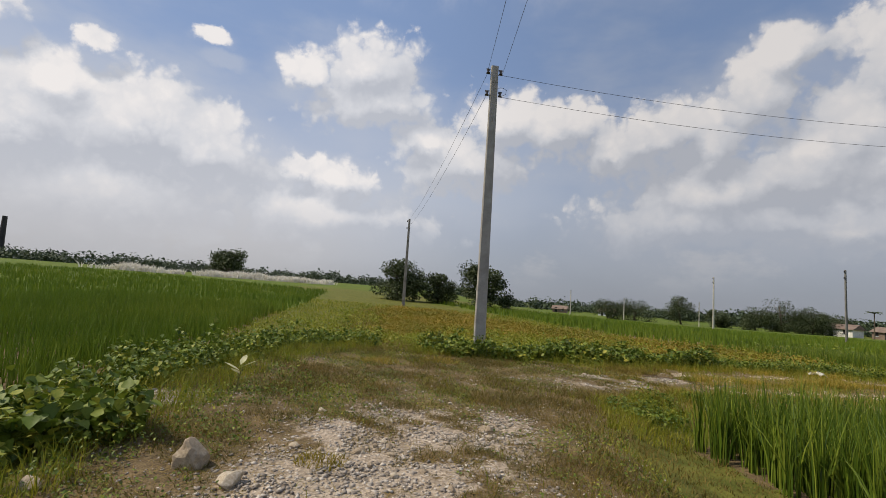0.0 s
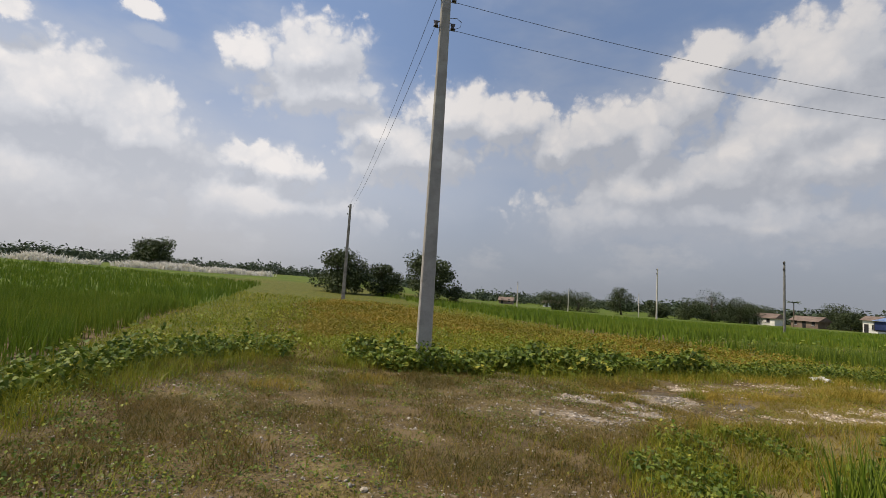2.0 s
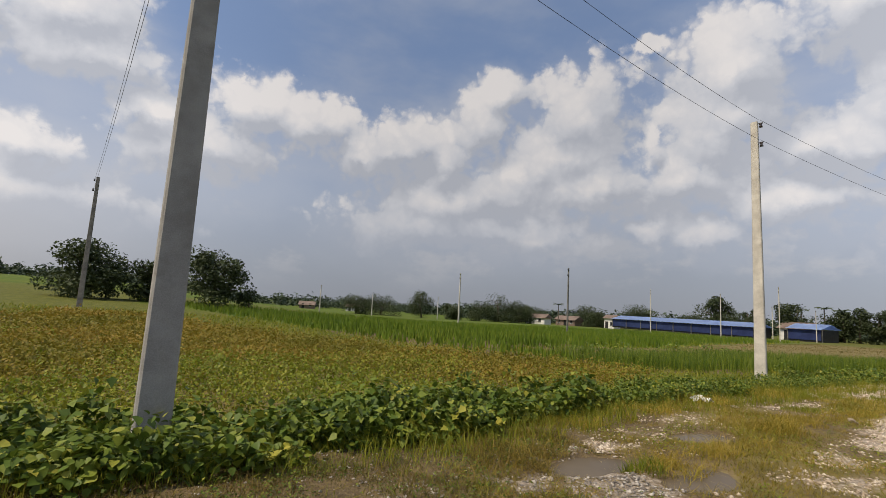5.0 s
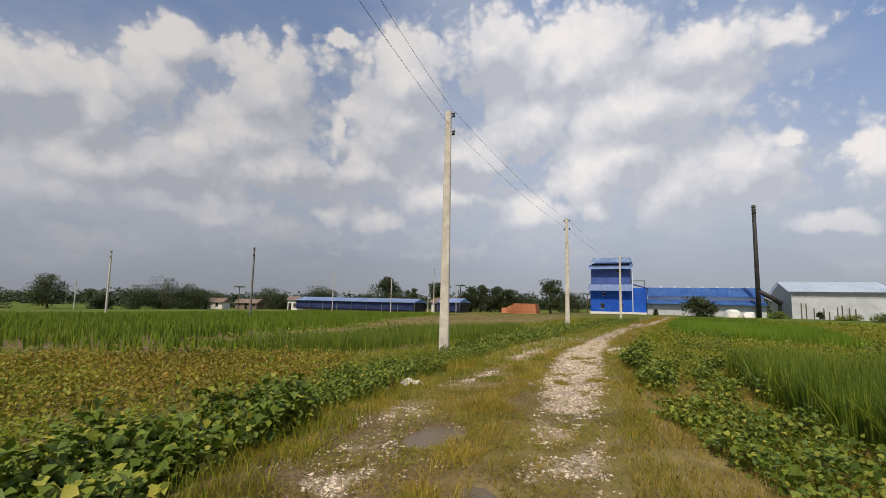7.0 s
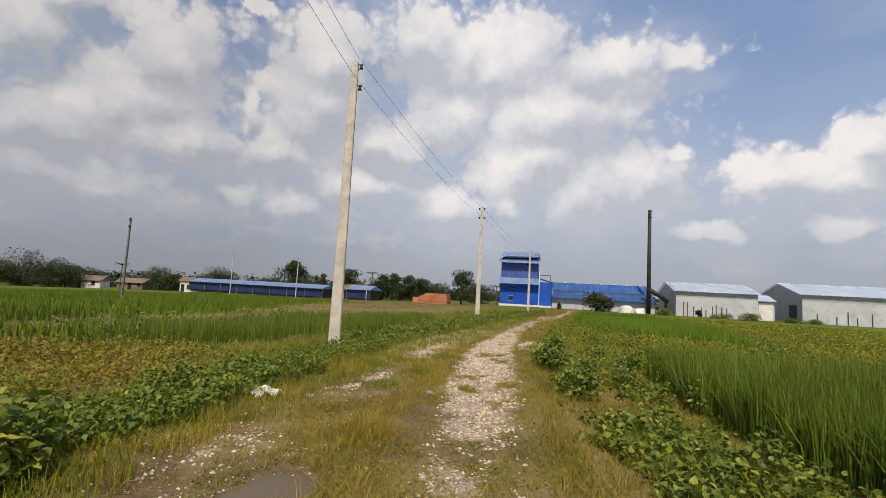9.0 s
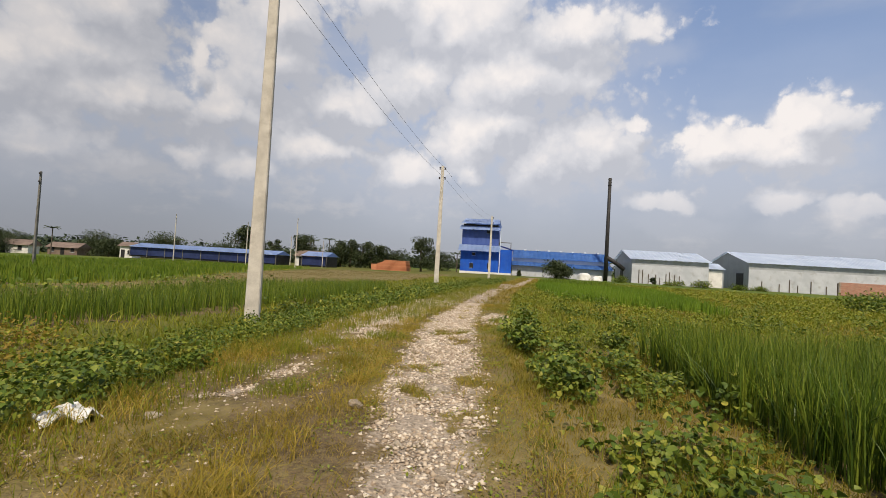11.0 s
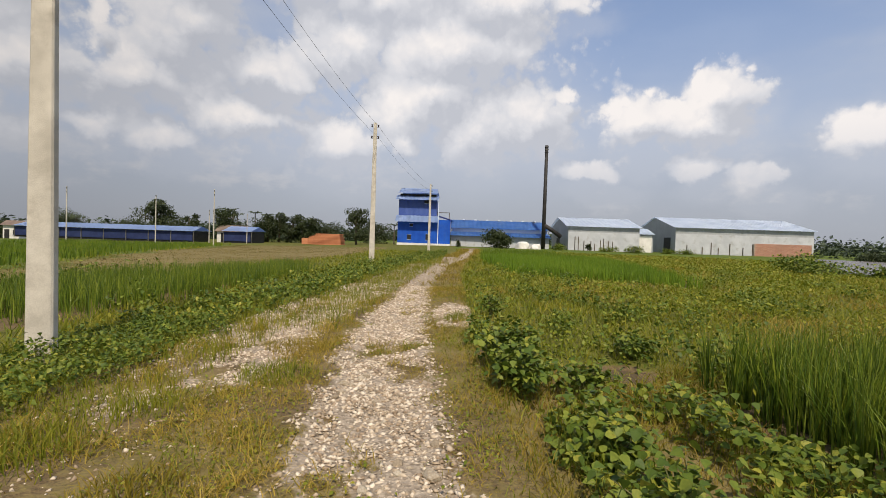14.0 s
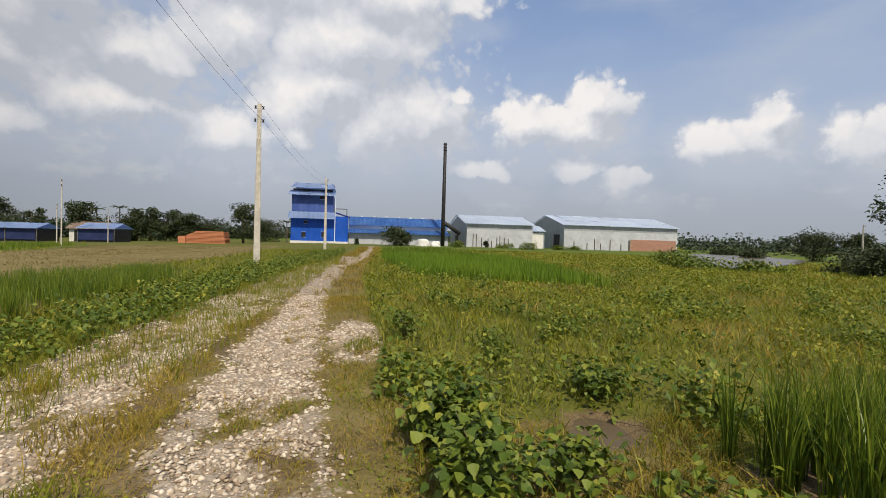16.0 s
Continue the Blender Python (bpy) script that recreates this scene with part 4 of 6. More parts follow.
weeds("weeds", x, y, 0.40 - 0.18 * np.abs(x - 1.1), 0.085, M["weed"], "broad-leaved creeper hiding the foot of a pole", LEAF_FINE)
x, y = scatter((-4.2, 3.0, -2.0, 5.4), 900, lambda x, y: (np.hypot((x + 3.15) / 0.85, (y - 4.3) / 0.75) + 0.3 * wobble(x, y, 4.0, 2.0) < 1) & ~inside(x, y, RICE_WEST))
weeds("weeds", x, y, 0.34 + 0.1 * wobble(x, y, 2.4, 1.0), 0.105, M["weed"], "large-leaved creeper beside the stony lane", LEAF_FINE)
x, y = scatter((1.9, 5.4, 5.6, 9.4), 950, lambda x, y: (near_line(x, y, [(2.9, 6.3), (3.4, 7.6), (5.2, 8.5)]) < 0.55 + 0.3 * wobble(x, y, 2.2, 1.0)) & ~inside(x, y, RICE_NEAR))
b = blades("grass", x, y, RNG.uniform(0.08, 0.22, len(x)) * (1 + 0.4 * wobble(x, y, 2.9, 2.0)), RNG.uniform(0.006, 0.011, len(x)), RNG.uniform(0.1, 0.8, len(x)), M["green_grass"], 2)
tagged(b, "rank green grass at the corner of the rice", "grass", kind="stuff")
x, y = scatter((1.9, 3.0, 16, 9.9), 900, lambda x, y: (near_line(x, y, [(2.6, 3.2), (2.7, 6.4), (3.8, 7.6), (6.5, 7.9), (10, 8.2), (15, 8.5), (16, 8.6)]) < 1.35) & ~inside(x, y, RICE_NEAR) & (dip(x, y, SEEP) < 0.1))
for near, mt, lab in ((x < 4.2, "brown_grass", "low browned grass at the foot of the rice"), (x >= 4.2, "dry_grass", "yellowed grass between weeds and rice")):
    u, v = x[near], y[near]
    b = blades("grass", u, v, RNG.uniform(0.03, 0.12, len(u)) * (1 + 0.7 * wobble(u, v, 2.4, 3.0)) * np.where(u > 4.2, 1.5, 1.0), RNG.uniform(0.006, 0.012, len(u)), RNG.uniform(0.2, 1.3, len(u)), M[mt], 2)
    tagged(b, lab, "grass", kind="stuff")


def wild(x, y):
    r = ~inside(x, y, ROAD) & ~inside(x, y, RICE_NEAR) & ~inside(x, y, RICE_EAST) & ~inside(x, y, POND) & (dip(x, y, SEEP) < 0.3)
    d = np.hypot(x - 13, y - 10)
    return r & (y < 10) & (x + 0.35 * y > 16.8) & (RNG.uniform(0, 1, len(x)) < np.clip(9 / d, 0, 1) ** 1.15)


x, y = scatter((13, -45, 75, 10), 140, lambda x, y: wild(x, y) & (wobble(x, y, 0.55, 6.0) + 0.6 * wobble(x, y, 1.7, 2.0) + RNG.uniform(-0.3, 0.3, len(x)) > 0.15))
d = np.hypot(x - 13, y - 10)
weeds("weeds", x, y, 0.20 + 0.14 * wobble(x, y, 0.8, 2.0), 0.05 + 0.0035 * d, M["weed_light"], "mixed low weeds in an overgrown plot")
x, y = scatter((13, -45, 75, 10), 150, wild)
d = np.hypot(x - 13, y - 10)
kind = wobble(x, y, 0.7, 9.0) + 0.5 * wobble(x, y, 2.1, 3.0) + RNG.uniform(-0.6, 0.6, len(x)) > 0.62
low = np.clip((0.6 + 0.1 * near_line(x, y, POND + POND[:1])), 0.4, 1)
for pick, mt, lab in ((kind, "dry_grass", "yellowed grass of an overgrown plot"), (~kind, "green_grass", "rank green grass of an overgrown plot")):
    u, v, q = x[pick], y[pick], d[pick]
    b = blades("grass", u, v, RNG.uniform(0.10, 0.34, len(u)) * low[pick], (0.012 + 0.0016 * q) * RNG.uniform(0.7, 1.2, len(u)), RNG.uniform(0.3, 1.5, len(u)), M[mt], 2)
    tagged(b, lab, "grass", kind="stuff")
x, y = scatter((15.5, -6, 40, 9.5), 3.0, lambda x, y: wild(x, y) & (wobble(x, y, 1.1, 3.0) > 0.25))
px, py = np.repeat(x, 60), np.repeat(y, 60)
px, py = px + RNG.normal(0, 0.17, len(px)), py + RNG.normal(0, 0.17, len(px))
weeds("weeds", px, py, np.repeat(RNG.uniform(0.2, 0.5, len(x)), 60), 0.075, M["weed"], "dark leafy clumps in an overgrown plot", LEAF_MID)


def bean_keep(x, y):
    return inside(x + 0.9 * wobble(x, y, 0.9, 1.0) + RNG.normal(0, 0.25, len(x)), y + 0.7 * wobble(x, y, 1.1, 3.0), BEAN) & (RNG.uniform(0, 1, len(x)) < np.clip(9 / np.hypot(x - 4, y - 9), 0, 1))


def ripe(x, y):
    return wobble(x, y, 0.45, 2.0) + 0.5 * wobble(x, y, 1.3, 4.0) + 0.16 * (y - 16.5) + RNG.uniform(-0.7, 0.7, len(x)) > 0


x, y = scatter((-6, 13.5, 14, 36), 560, lambda x, y: bean_keep(x, y) & ripe(x, y))
ob = weeds("bean_plants", x, y, 0.24 + 0.08 * wobble(x, y, 1.1, 2.0), 0.055 + 0.003 * (y - 13), M["bean"], "yellowing low bean crop beyond the weeds")
ob["category"] = "crop"
x, y = scatter((-6, 13.5, 14, 36), 560, lambda x, y: bean_keep(x, y) & ~ripe(x, y))
ob = weeds("bean_plants", x, y, 0.27 + 0.08 * wobble(x, y, 1.1, 2.0), 0.055 + 0.003 * (y - 13), M["weed_light"], "green bean plants among the yellow ones")
ob["category"] = "crop"


def fallow(x, y):
    """What is left between the named plots, north and west of the lane."""
    r = ~inside(x, y, ROAD) & ~inside(x, y, RICE_NORTH) & ~inside(x, y, RICE_WEST) & ~inside(x, y, PLOUGHED)
    d = np.hypot(x - 5, y - 10)
    return r & (y > 12) & (RNG.uniform(0, 1, len(x)) < np.clip(11 / d, 0, 1) ** 1.2)


x, y = scatter((-14, 12, 62, 40), 85, fallow)
d = np.hypot(x - 5, y - 10)
b = blades("grass", x, y, RNG.uniform(0.12, 0.36, len(x)), (0.008 + 0.0012 * d) * RNG.uniform(0.7, 1.2, len(x)), RNG.uniform(0.3, 1.3, len(x)), M["green_grass"], 2)
tagged(b, "rough grass on field balks and fallow strips", "grass", kind="stuff")
x, y = scatter((15, 18, 76, 41), 26, lambda x, y: inside(x, y, PLOUGHED) & (wobble(x, y, 0.5, 2.0) + RNG.uniform(-0.8, 0.8, len(x)) > -0.2))
b = blades("grass", x, y, RNG.uniform(0.04, 0.13, len(x)), RNG.uniform(0.03, 0.06, len(x)), RNG.uniform(0.4, 1.6, len(x)), M["brown_grass"], 2)
tagged(b, "short brown stubble on a harvested field", "grass", kind="stuff")
x, y = scatter((13, 20, 45, 23), 60, lambda x, y: near_line(x, y, [(13.5, 21), (24, 20.8), (31, 17.5), (44, 18)]) < 0.7 + 0.4 * wobble(x, y, 1.0, 1.0))
weeds("weeds", x, y, 0.42 + 0.2 * wobble(x, y, 1.0, 3.0), 0.15, M["weed"], "weedy balk between two paddies")


def weed_plant(px, py, h, r, n, label, seed):
    """A single bushy weed: stems and big leaves."""
    th = empty("weed_plant", px, py, float(terrain(px, py)), label, "plant", "bushy weeds beside the lane")
    g = np.random.default_rng(seed)
    bm, pts = bmesh.new(), []
    for i in range(9):
        a, q = g.uniform(0, 6.28), r * g.uniform(0.2, 0.8)
        tip = (q * math.cos(a), q * math.sin(a), h * g.uniform(0.7, 1.0))
        midp = (tip[0] * 0.35, tip[1] * 0.35, tip[2] * 0.6)
        add_tube(bm, [(0, 0, -0.02), midp, tip], [0.010, 0.007, 0.003], 5)
        for u in g.uniform(0.2, 1.0, 2 * n // 9):
            s = (1 - u) * np.array(midp) * 0.6 + u * np.array(tip)
            pts.append(s + g.normal(0, 0.09, 3) * np.array((1, 1, 0.7)))
    part("stem", bm, M["stem"], th)
    pts = np.array(pts)
    pts[:, 2] = np.maximum(pts[:, 2], 0.04)
    lv = new("leaves", leaf_mesh("leaves", pts, g.uniform(0.04, 0.085, len(pts)), g.normal(0.4, 0.4, len(pts)), M["weed"], LEAF_FINE))
    lv.parent = th
    return th


weed_plant(14.8, 9.5, 0.50, 0.50, 420, "bushy green weed with broad leaves beside the lane", 1)
weed_plant(15.45, 9.6, 0.58, 0.52, 460, "tall bushy weed with dark broad leaves", 2)
weed_plant(14.9, 8.9, 0.30, 0.40, 200, "spreading broad-leaved weed near the puddle", 3)
weed_plant(12.5, 9.05, 0.42, 0.48, 330, "low broad-leaved weed with yellowing leaves", 4)
weed_plant(13.4, 9.1, 0.34, 0.42, 240, "sprawling broad-leaved weed beside the dry grass", 6)
weed_plant(16.75, 7.7, 0.28, 0.42, 240, "clump of broad pale leaves behind the puddle", 7)
x, y = scatter((-6.5, 12.5, 0, 30), 150, lambda x, y: ~inside(x, y, RICE_WEST) & ~inside(x, y, BEAN) & (wobble(x, y, 0.9, 3.0) + 0.6 * wobble(x, y, 2.7, 1.0) > 0.05) & (RNG.uniform(0, 1, len(x)) < 14 / (y + 1)))
weeds("weeds", x, y, 0.26 + 0.12 * wobble(x, y, 2.0, 1.0), 0.085, M["weed_light"], "scattered leafy weeds on a grassy balk", LEAF_MID)
weed_plant(19.3, 9.5, 0.45, 0.40, 110, "small bushy weed on the lane's shoulder", 5)

def grass_tuft(px, py, r, h, n, mat, label, seed):
    g = np.random.default_rng(seed)
    a, q = g.uniform(0, 6.28, n), r * np.sqrt(g.uniform(0, 1, n))
    u, v = px + q * np.cos(a), py + q * np.sin(a)
    ob = blades("grass_tuft", u, v, h * g.uniform(0.5, 1.1, n) * (1.1 - 0.5 * q / r), g.uniform(0.006, 0.012, n), g.uniform(0.15, 0.9, n), M[mat], 3)
    return tagged(ob, label, "grass", "grass tufts on the lane", "stuff")


for i, (px, py, r, h, mt) in enumerate(((5.45, 10.72, 0.22, 0.26, "green_grass"), (5.85, 10.75, 0.16, 0.22, "dry_grass"), (8.9, 11.25, 0.35, 0.26, "dry_grass"), (14.8, 11.95, 0.40, 0.24, "green_grass"),
                                       (13.9, 12.6, 0.30, 0.22, "green_grass"), (15.9, 12.1, 0.40, 0.22, "dry_grass"), (13.1, 12.9, 0.30, 0.26, "green_grass"), (12.6, 11.9, 0.34, 0.22, "dry_grass"),
                                       (18.4, 10.15, 0.25, 0.22, "green_grass"), (-1.0, 10.1, 0.4, 0.2, "dry_grass"), (0.2, 10.8, 0.45, 0.2, "dry_grass"), (-0.6, 7.4, 0.4, 0.18, "brown_grass"),
                                       (-1.6, 6.9, 0.45, 0.22, "brown_grass"), (-0.5, 4.3, 0.22, 0.15, "dry_grass"), (11.2, 12.0, 0.30, 0.2, "green_grass"), (9.9, 11.4, 0.35, 0.2, "dry_grass"))):
    grass_tuft(px, py, r, h, int(900 * r), mt, "tuft of green grass on the lane" if mt == "green_grass" else "tuft of dry yellow grass on the lane", 300 + i)

# the sapling with pale leaves
th = empty("sapling", -2.35, 6.65, float(terrain(-2.35, 6.65)), "small sapling with a few pale leaves", "plant")
part("stem", add_tube(bmesh.new(), [(0, 0, -0.02), (0.01, 0.0, 0.16), (0.05, 0.02, 0.34)], [0.008, 0.006, 0.003], 6), M["stem"], th)
for a, zz in ((0.2, 0.30), (1.7, 0.34), (3.3, 0.26), (4.6, 0.22)):
    bm = bmesh.new()
    vs = [bm.verts.new(Vector((0.02, 0, zz)) + Euler((0, -0.5, a)).to_matrix() @ Vector(c) * 0.24) for c in ((0, 0, 0), (0.35, 0.17, 0.02), (0.75, 0.14, 0), (1, 0, -0.05), (0.75, -0.14, 0), (0.35, -0.17, 0.02))]
    bm.faces.new(vs)
    part("leaf", bm, M["young_leaf"], th)


# ---- stones ----
def rock_bm(seed, flat=0.7, sub=2):
    bm = bmesh.new()
    bmesh.ops.create_icosphere(bm, subdivisions=sub, radius=1)
    o = Vector((seed * 3.7, seed * 1.3, 0))
    for v in bm.verts:
        n = noise.noise(v.co * 0.9 + o) * 0.5 + noise.noise(v.co * 2.4 + o) * 0.18
        c = v.co * (1 + n)
        for q in range(5):
            p = Vector((math.sin(seed * 2.1 + q * 1.7), math.cos(seed * 1.3 + q * 2.3), 0.6 * math.sin(seed + q * 3.1) + 0.3)).normalized()
            over = c.dot(p) - 0.72
            if over > 0:
                c = c - p * over * 0.9
        v.co = Vector((c.x, c.y * 0.8, c.z * flat))
    return bm


def rock(px, py, s, seed, label, flat=0.7, turn=0.0, sub=3):
    s *= 0.66
    ob = part("rock", rock_bm(seed, flat, sub), M["stone_piece"])
    ob.matrix_world = pose(px, py, float(terrain(px, py)) + 0.35 * s * flat, 0, 0, turn) @ Matrix.Scale(s, 4)
    return tagged(ob, label, "rock", "rocks on the lane")


rock(-1.42, 4.0, 0.21, 1, "pale angular boulder standing on the gravel", 1.15, 30)
rock(-1.0, 3.75, 0.15, 2, "tan rounded rock on the gravel", 0.7, 80)
rock(-2.2, 3.45, 0.11, 3, "grey upright rock at the weeds' edge", 0.9, 10)
rock(-0.25, 4.6, 0.10, 4, "grey flat rock on the gravel", 0.6, 50)
rock(-0.85, 4.65, 0.09, 5, "pale flat rock on the gravel", 0.5, 120)
rock(-0.6, 4.6, 0.06, 8, "small pale rock on the gravel", 0.7, 20)
rock(0.95, 5.62, 0.15, 6, "grey cracked flat rock on the lane", 0.5, 15)
rock(1.22, 5.66, 0.09, 7, "flat grey slab beside a rock", 0.3, 70)
rock(-0.97, 5.9, 0.08, 9, "brown rock half sunk in grass", 0.6, 140)
rock(2.45, 9.15, 0.10, 10, "pale rock on the bare lane", 0.6, 33)
rock(10.93, 11.12, 0.11, 11, "squarish pale rock between the wheel tracks", 0.8, 25)
rock(12.98, 10.32, 0.10, 12, "pale flat rock in the gravel track", 0.5, 66)
rock(10.2, 12.6, 0.14, 13, "flat tan stone slab in the wheel track", 0.3, 10)
rock(14.65, 11.25, 0.08, 14, "grey rock in the gravel track", 0.7, 90)

# loose gravel, joined
_bm = bmesh.new()
for _c in ((1, 0, 0.1), (-1, 0.1, 0), (0, 1, -0.1), (0.1, -1, 0), (0.15, 0.1, 0.9), (0, -0.1, -0.9)):
    _bm.verts.new(_c)
bmesh.ops.convex_hull(_bm, input=_bm.verts[:])
_bm.verts.index_update()
base_v, base_f = np.array([tuple(v.co) for v in _bm.verts]), np.array([[v.index for v in f.verts] for f in _bm.faces])
_bm.free()


def gravel(name, x, y, s, label, mat):
    n = len(x)
    jit = base_v[None] + RNG.normal(0, 0.22, (n, len(base_v), 3))
    a = RNG.uniform(0, 6.28, n)
    sc = np.stack([s, s * RNG.uniform(0.6, 1.0, n), s * RNG.uniform(0.35, 0.7, n)], 1)[:, None, :]
    jit = jit * sc
    c, q = np.cos(a)[:, None], np.sin(a)[:, None]
    vx, vy = jit[:, :, 0] * c - jit[:, :, 1] * q, jit[:, :, 0] * q + jit[:, :, 1] * c
    z = terrain(x, y)
    verts = np.stack([vx + x[:, None], vy + y[:, None], jit[:, :, 2] + (z + 0.12 * s)[:, None]], 2).reshape(-1, 3)
    faces = (np.arange(n)[:, None, None] * len(base_v) + base_f[None]).reshape(-1, 3)
    return tagged(new(name, mesh_from(name, verts, faces, M[mat])), label, "gravel", kind="stuff")


def on_gravel(x, y):
    r = inside(x, y, ROAD) & (gravel_share(x, y) > RNG.uniform(0.25, 1.0, len(x)))
    for q in PUDDLES:
        r &= dip(x, y, q) < 0.3
    return r


x, y = scatter((-3.6, 2.3, 5.5, 13.0), 1900, on_gravel)
gravel("gravel", x, y, 0.006 + 0.026 * RNG.uniform(0, 1, len(x)) ** 2.6, "brownish pebbles strewn where two lanes meet", "stone_brown")
x, y = scatter((-3.0, 2.5, 6.0, 12.8), 420, lambda x, y: inside(x, y, ROAD) & (wobble(x, y, 1.9, 4.0) + 0.6 * wobble(x, y, 5.0, 1.0) + RNG.uniform(-0.7, 0.7, len(x)) > 0.0))
gravel("gravel", x, y, 0.005 + 0.016 * RNG.uniform(0, 1, len(x)) ** 2.4, "pebbles lying in thin grass", "stone_brown")
x, y = scatter((6.0, 8.8, 20, 13.4), 130, lambda x, y: inside(x, y, ROAD) & (near_line(x, y, TRACK_L) < 0.9))
gravel("gravel", x, y, 0.006 + 0.02 * RNG.uniform(0, 1, len(x)) ** 2.2, "scattered pebbles on the worn wheel track", "stone")
x, y = scatter((5.5, 8.5, 24, 13.6), 2300, on_gravel)
gravel("gravel", x, y, 0.007 + 0.028 * RNG.uniform(0, 1, len(x)) ** 2.5, "pale crushed stone in the wheel tracks", "stone")
x, y = scatter((24, 6, 60, 13), 60, on_gravel)
gravel("gravel", x, y, 0.02 + 0.03 * RNG.uniform(0, 1, len(x)) ** 2, "pale crushed stone on the far lane", "stone")
STONES = [part("stone", rock_bm(20 + i, 0.6, 1), M["stone_piece"]).data for i in range(6)]
for ob in [o for o in scene.objects if o.name.startswith("stone") and o.type == "MESH" and o.data in STONES]:
    bpy.data.objects.remove(ob)
x, y = scatter((-2.3, 2.6, 19, 13.4), 9, on_gravel)
for i in range(min(300, len(x))):
    ob = new("stone", STONES[i % 6])
    s = RNG.uniform(0.025, 0.055)
    ob.parent = GROUND
    ob.matrix_world = pose(x[i], y[i], float(terrain(x[i], y[i])) + 0.25 * s, 0, 0, RNG.uniform(0, 360)) @ Matrix.Scale(s, 4)


# ---- power line ----
INS = {}


def insulator_bm(out):
    """A shackle insulator: grooved spool on a bolt that sticks out."""
    bm = bmesh.new()
    add_tube(bm, [(0, 0, -0.055), (0, 0, -0.035), (0, 0, 0.0), (0, 0, 0.035), (0, 0, 0.055)], [0.045, 0.05, 0.026, 0.05, 0.045], 12)
    return bm


def utility_pole(px, py, h, w0, w1, thick, turn, heads, label, group="concrete power poles", lean=0.0, mat="concrete"):
    """A tapered concrete pole, broad faces towards local y; heads: (height, sides) of the insulators, on local +x or -x."""
    z = float(terrain(px, py))
    th = empty("utility_pole", px, py, z, label, "utility pole", group, turn)
    bm = bmesh.new()
    lv = 10
    rings = []
    for i in range(lv + 1):
        u = i / lv
        hw, ht, c = 0.5 * (w0 + (w1 - w0) * u), 0.5 * thick * (1 - 0.15 * u), 0.018
        ring = [(hw - c, ht), (hw, ht - c), (hw, -ht + c), (hw - c, -ht), (-hw + c, -ht), (-hw, -ht + c), (-hw, ht - c), (-hw + c, ht)]
        rings.append([bm.verts.new((a + lean * u * h, b, -0.25 + u * (h + 0.25))) for a, b in ring])
    for r0, r1 in zip(rings, rings[1:]):
        for j in range(8):
            bm.faces.new((r0[j], r1[j], r1[(j + 1) % 8], r0[(j + 1) % 8]))
    bm.faces.new(rings[-1])
    bmesh.ops.recalc_face_normals(bm, faces=bm.faces)
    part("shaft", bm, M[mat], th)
    for hz, sides in heads:
        hw = 0.5 * (w0 + (w1 - w0) * hz / h)
        for s in sides:
            for dz in (0.069, -0.069):
                part("bracket", boxes(((min(s * (hw - 0.01), s * (hw + 0.13)), -0.012, hz + dz - 0.004), (max(s * (hw - 0.01), s * (hw + 0.13)), 0.012, hz + dz + 0.004))), M["steel"], th, "galvanised steel strap")
            ins = part("insulator", insulator_bm(s), M["porcelain"], th, "dark porcelain spool", True)
            ins.matrix_local = pose(s * (hw + 0.075), 0, hz)
    return th


# the first pole's shaft colour is darkened for its face turned from the sun
utility_pole(1.10, 12.26, 7.62, 0.30, 0.19, 0.12, 11, ((7.46, (-1, 1)), (6.86, (-1, 1))), "tall grey tapered concrete power pole standing in weeds", mat="shaded_grey_concrete")
utility_pole(15.39, 14.88, 7.55, 0.30, 0.18, 0.12, -80, ((7.42, (1,)), (6.84, (1,))), "tall pale concrete power pole beside the lane")
utility_pole(35.14, 14.67, 7.5, 0.30, 0.18, 0.12, -80, ((7.34, (-1, 1)), (6.74, (-1, 1))), "pale concrete power pole with paired insulators")
utility_pole(63.36, 13.22, 7.6, 0.30, 0.18, 0.12, -80, ((7.4, (1,)), (6.8, (1,))), "pale concrete power pole near the mill")
utility_pole(-4.34, 41.2, 7.7, 0.28, 0.17, 0.12, 0, ((7.5, (-1,)), (6.9, (-1,))), "thin grey concrete power pole on the field balk", mat="old_concrete")
utility_pole(2.6, -16.0, 7.5, 0.30, 0.19, 0.12, 0, ((7.34, (-1, 1)), (6.74, (-1, 1))), "grey concrete power pole beside the lane")
for qx, qy, qh, lab in ((33.9, 42.4, 6.5, "dark weathered power pole in the rice"), (33.2, 62.4, 7.0, "thin pale pole in the rice"), (76, 66, 8.0, "thin pale pole in far rice"),
                        (76, 53, 7.0, "thin pale pole in far rice"), (72, 42.5, 7.5, "grey pole in far rice"), (84, 49.5, 5.4, "pale pole near the blue shed"), (92, 47, 5.2, "short pale pole near the blue shed"),
                        (60, 9.5 - 62, 5, "thin pole by the pond"), (26, 110, 6, "thin pole in far field"), (45, 130, 6, "thin pole in far field"), (60, 120, 6, "thin pole in far field")):
    utility_pole(qx, qy, qh, 0.24, 0.15, 0.12, 20, ((qh - 0.15, (-1,)), (qh - 0.7, (-1,))), lab, "far poles", 0.0, "old_concrete" if "dark" in lab else "concrete")


def wire(a, b, sag):
    bm = bmesh.new()
    n = 24
    pts = [Vector(a).lerp(Vector(b), i / n) - Vector((0, 0, 4 * sag * (i / n) * (1 - i / n))) for i in range(n + 1)]
    add_tube(bm, pts, [0.005] * (n + 1), 5)
    return tagged(part("overhead_wire", bm, M["wire"]), "thin dark overhead wire sagging between concrete poles", "wire", "overhead wires")


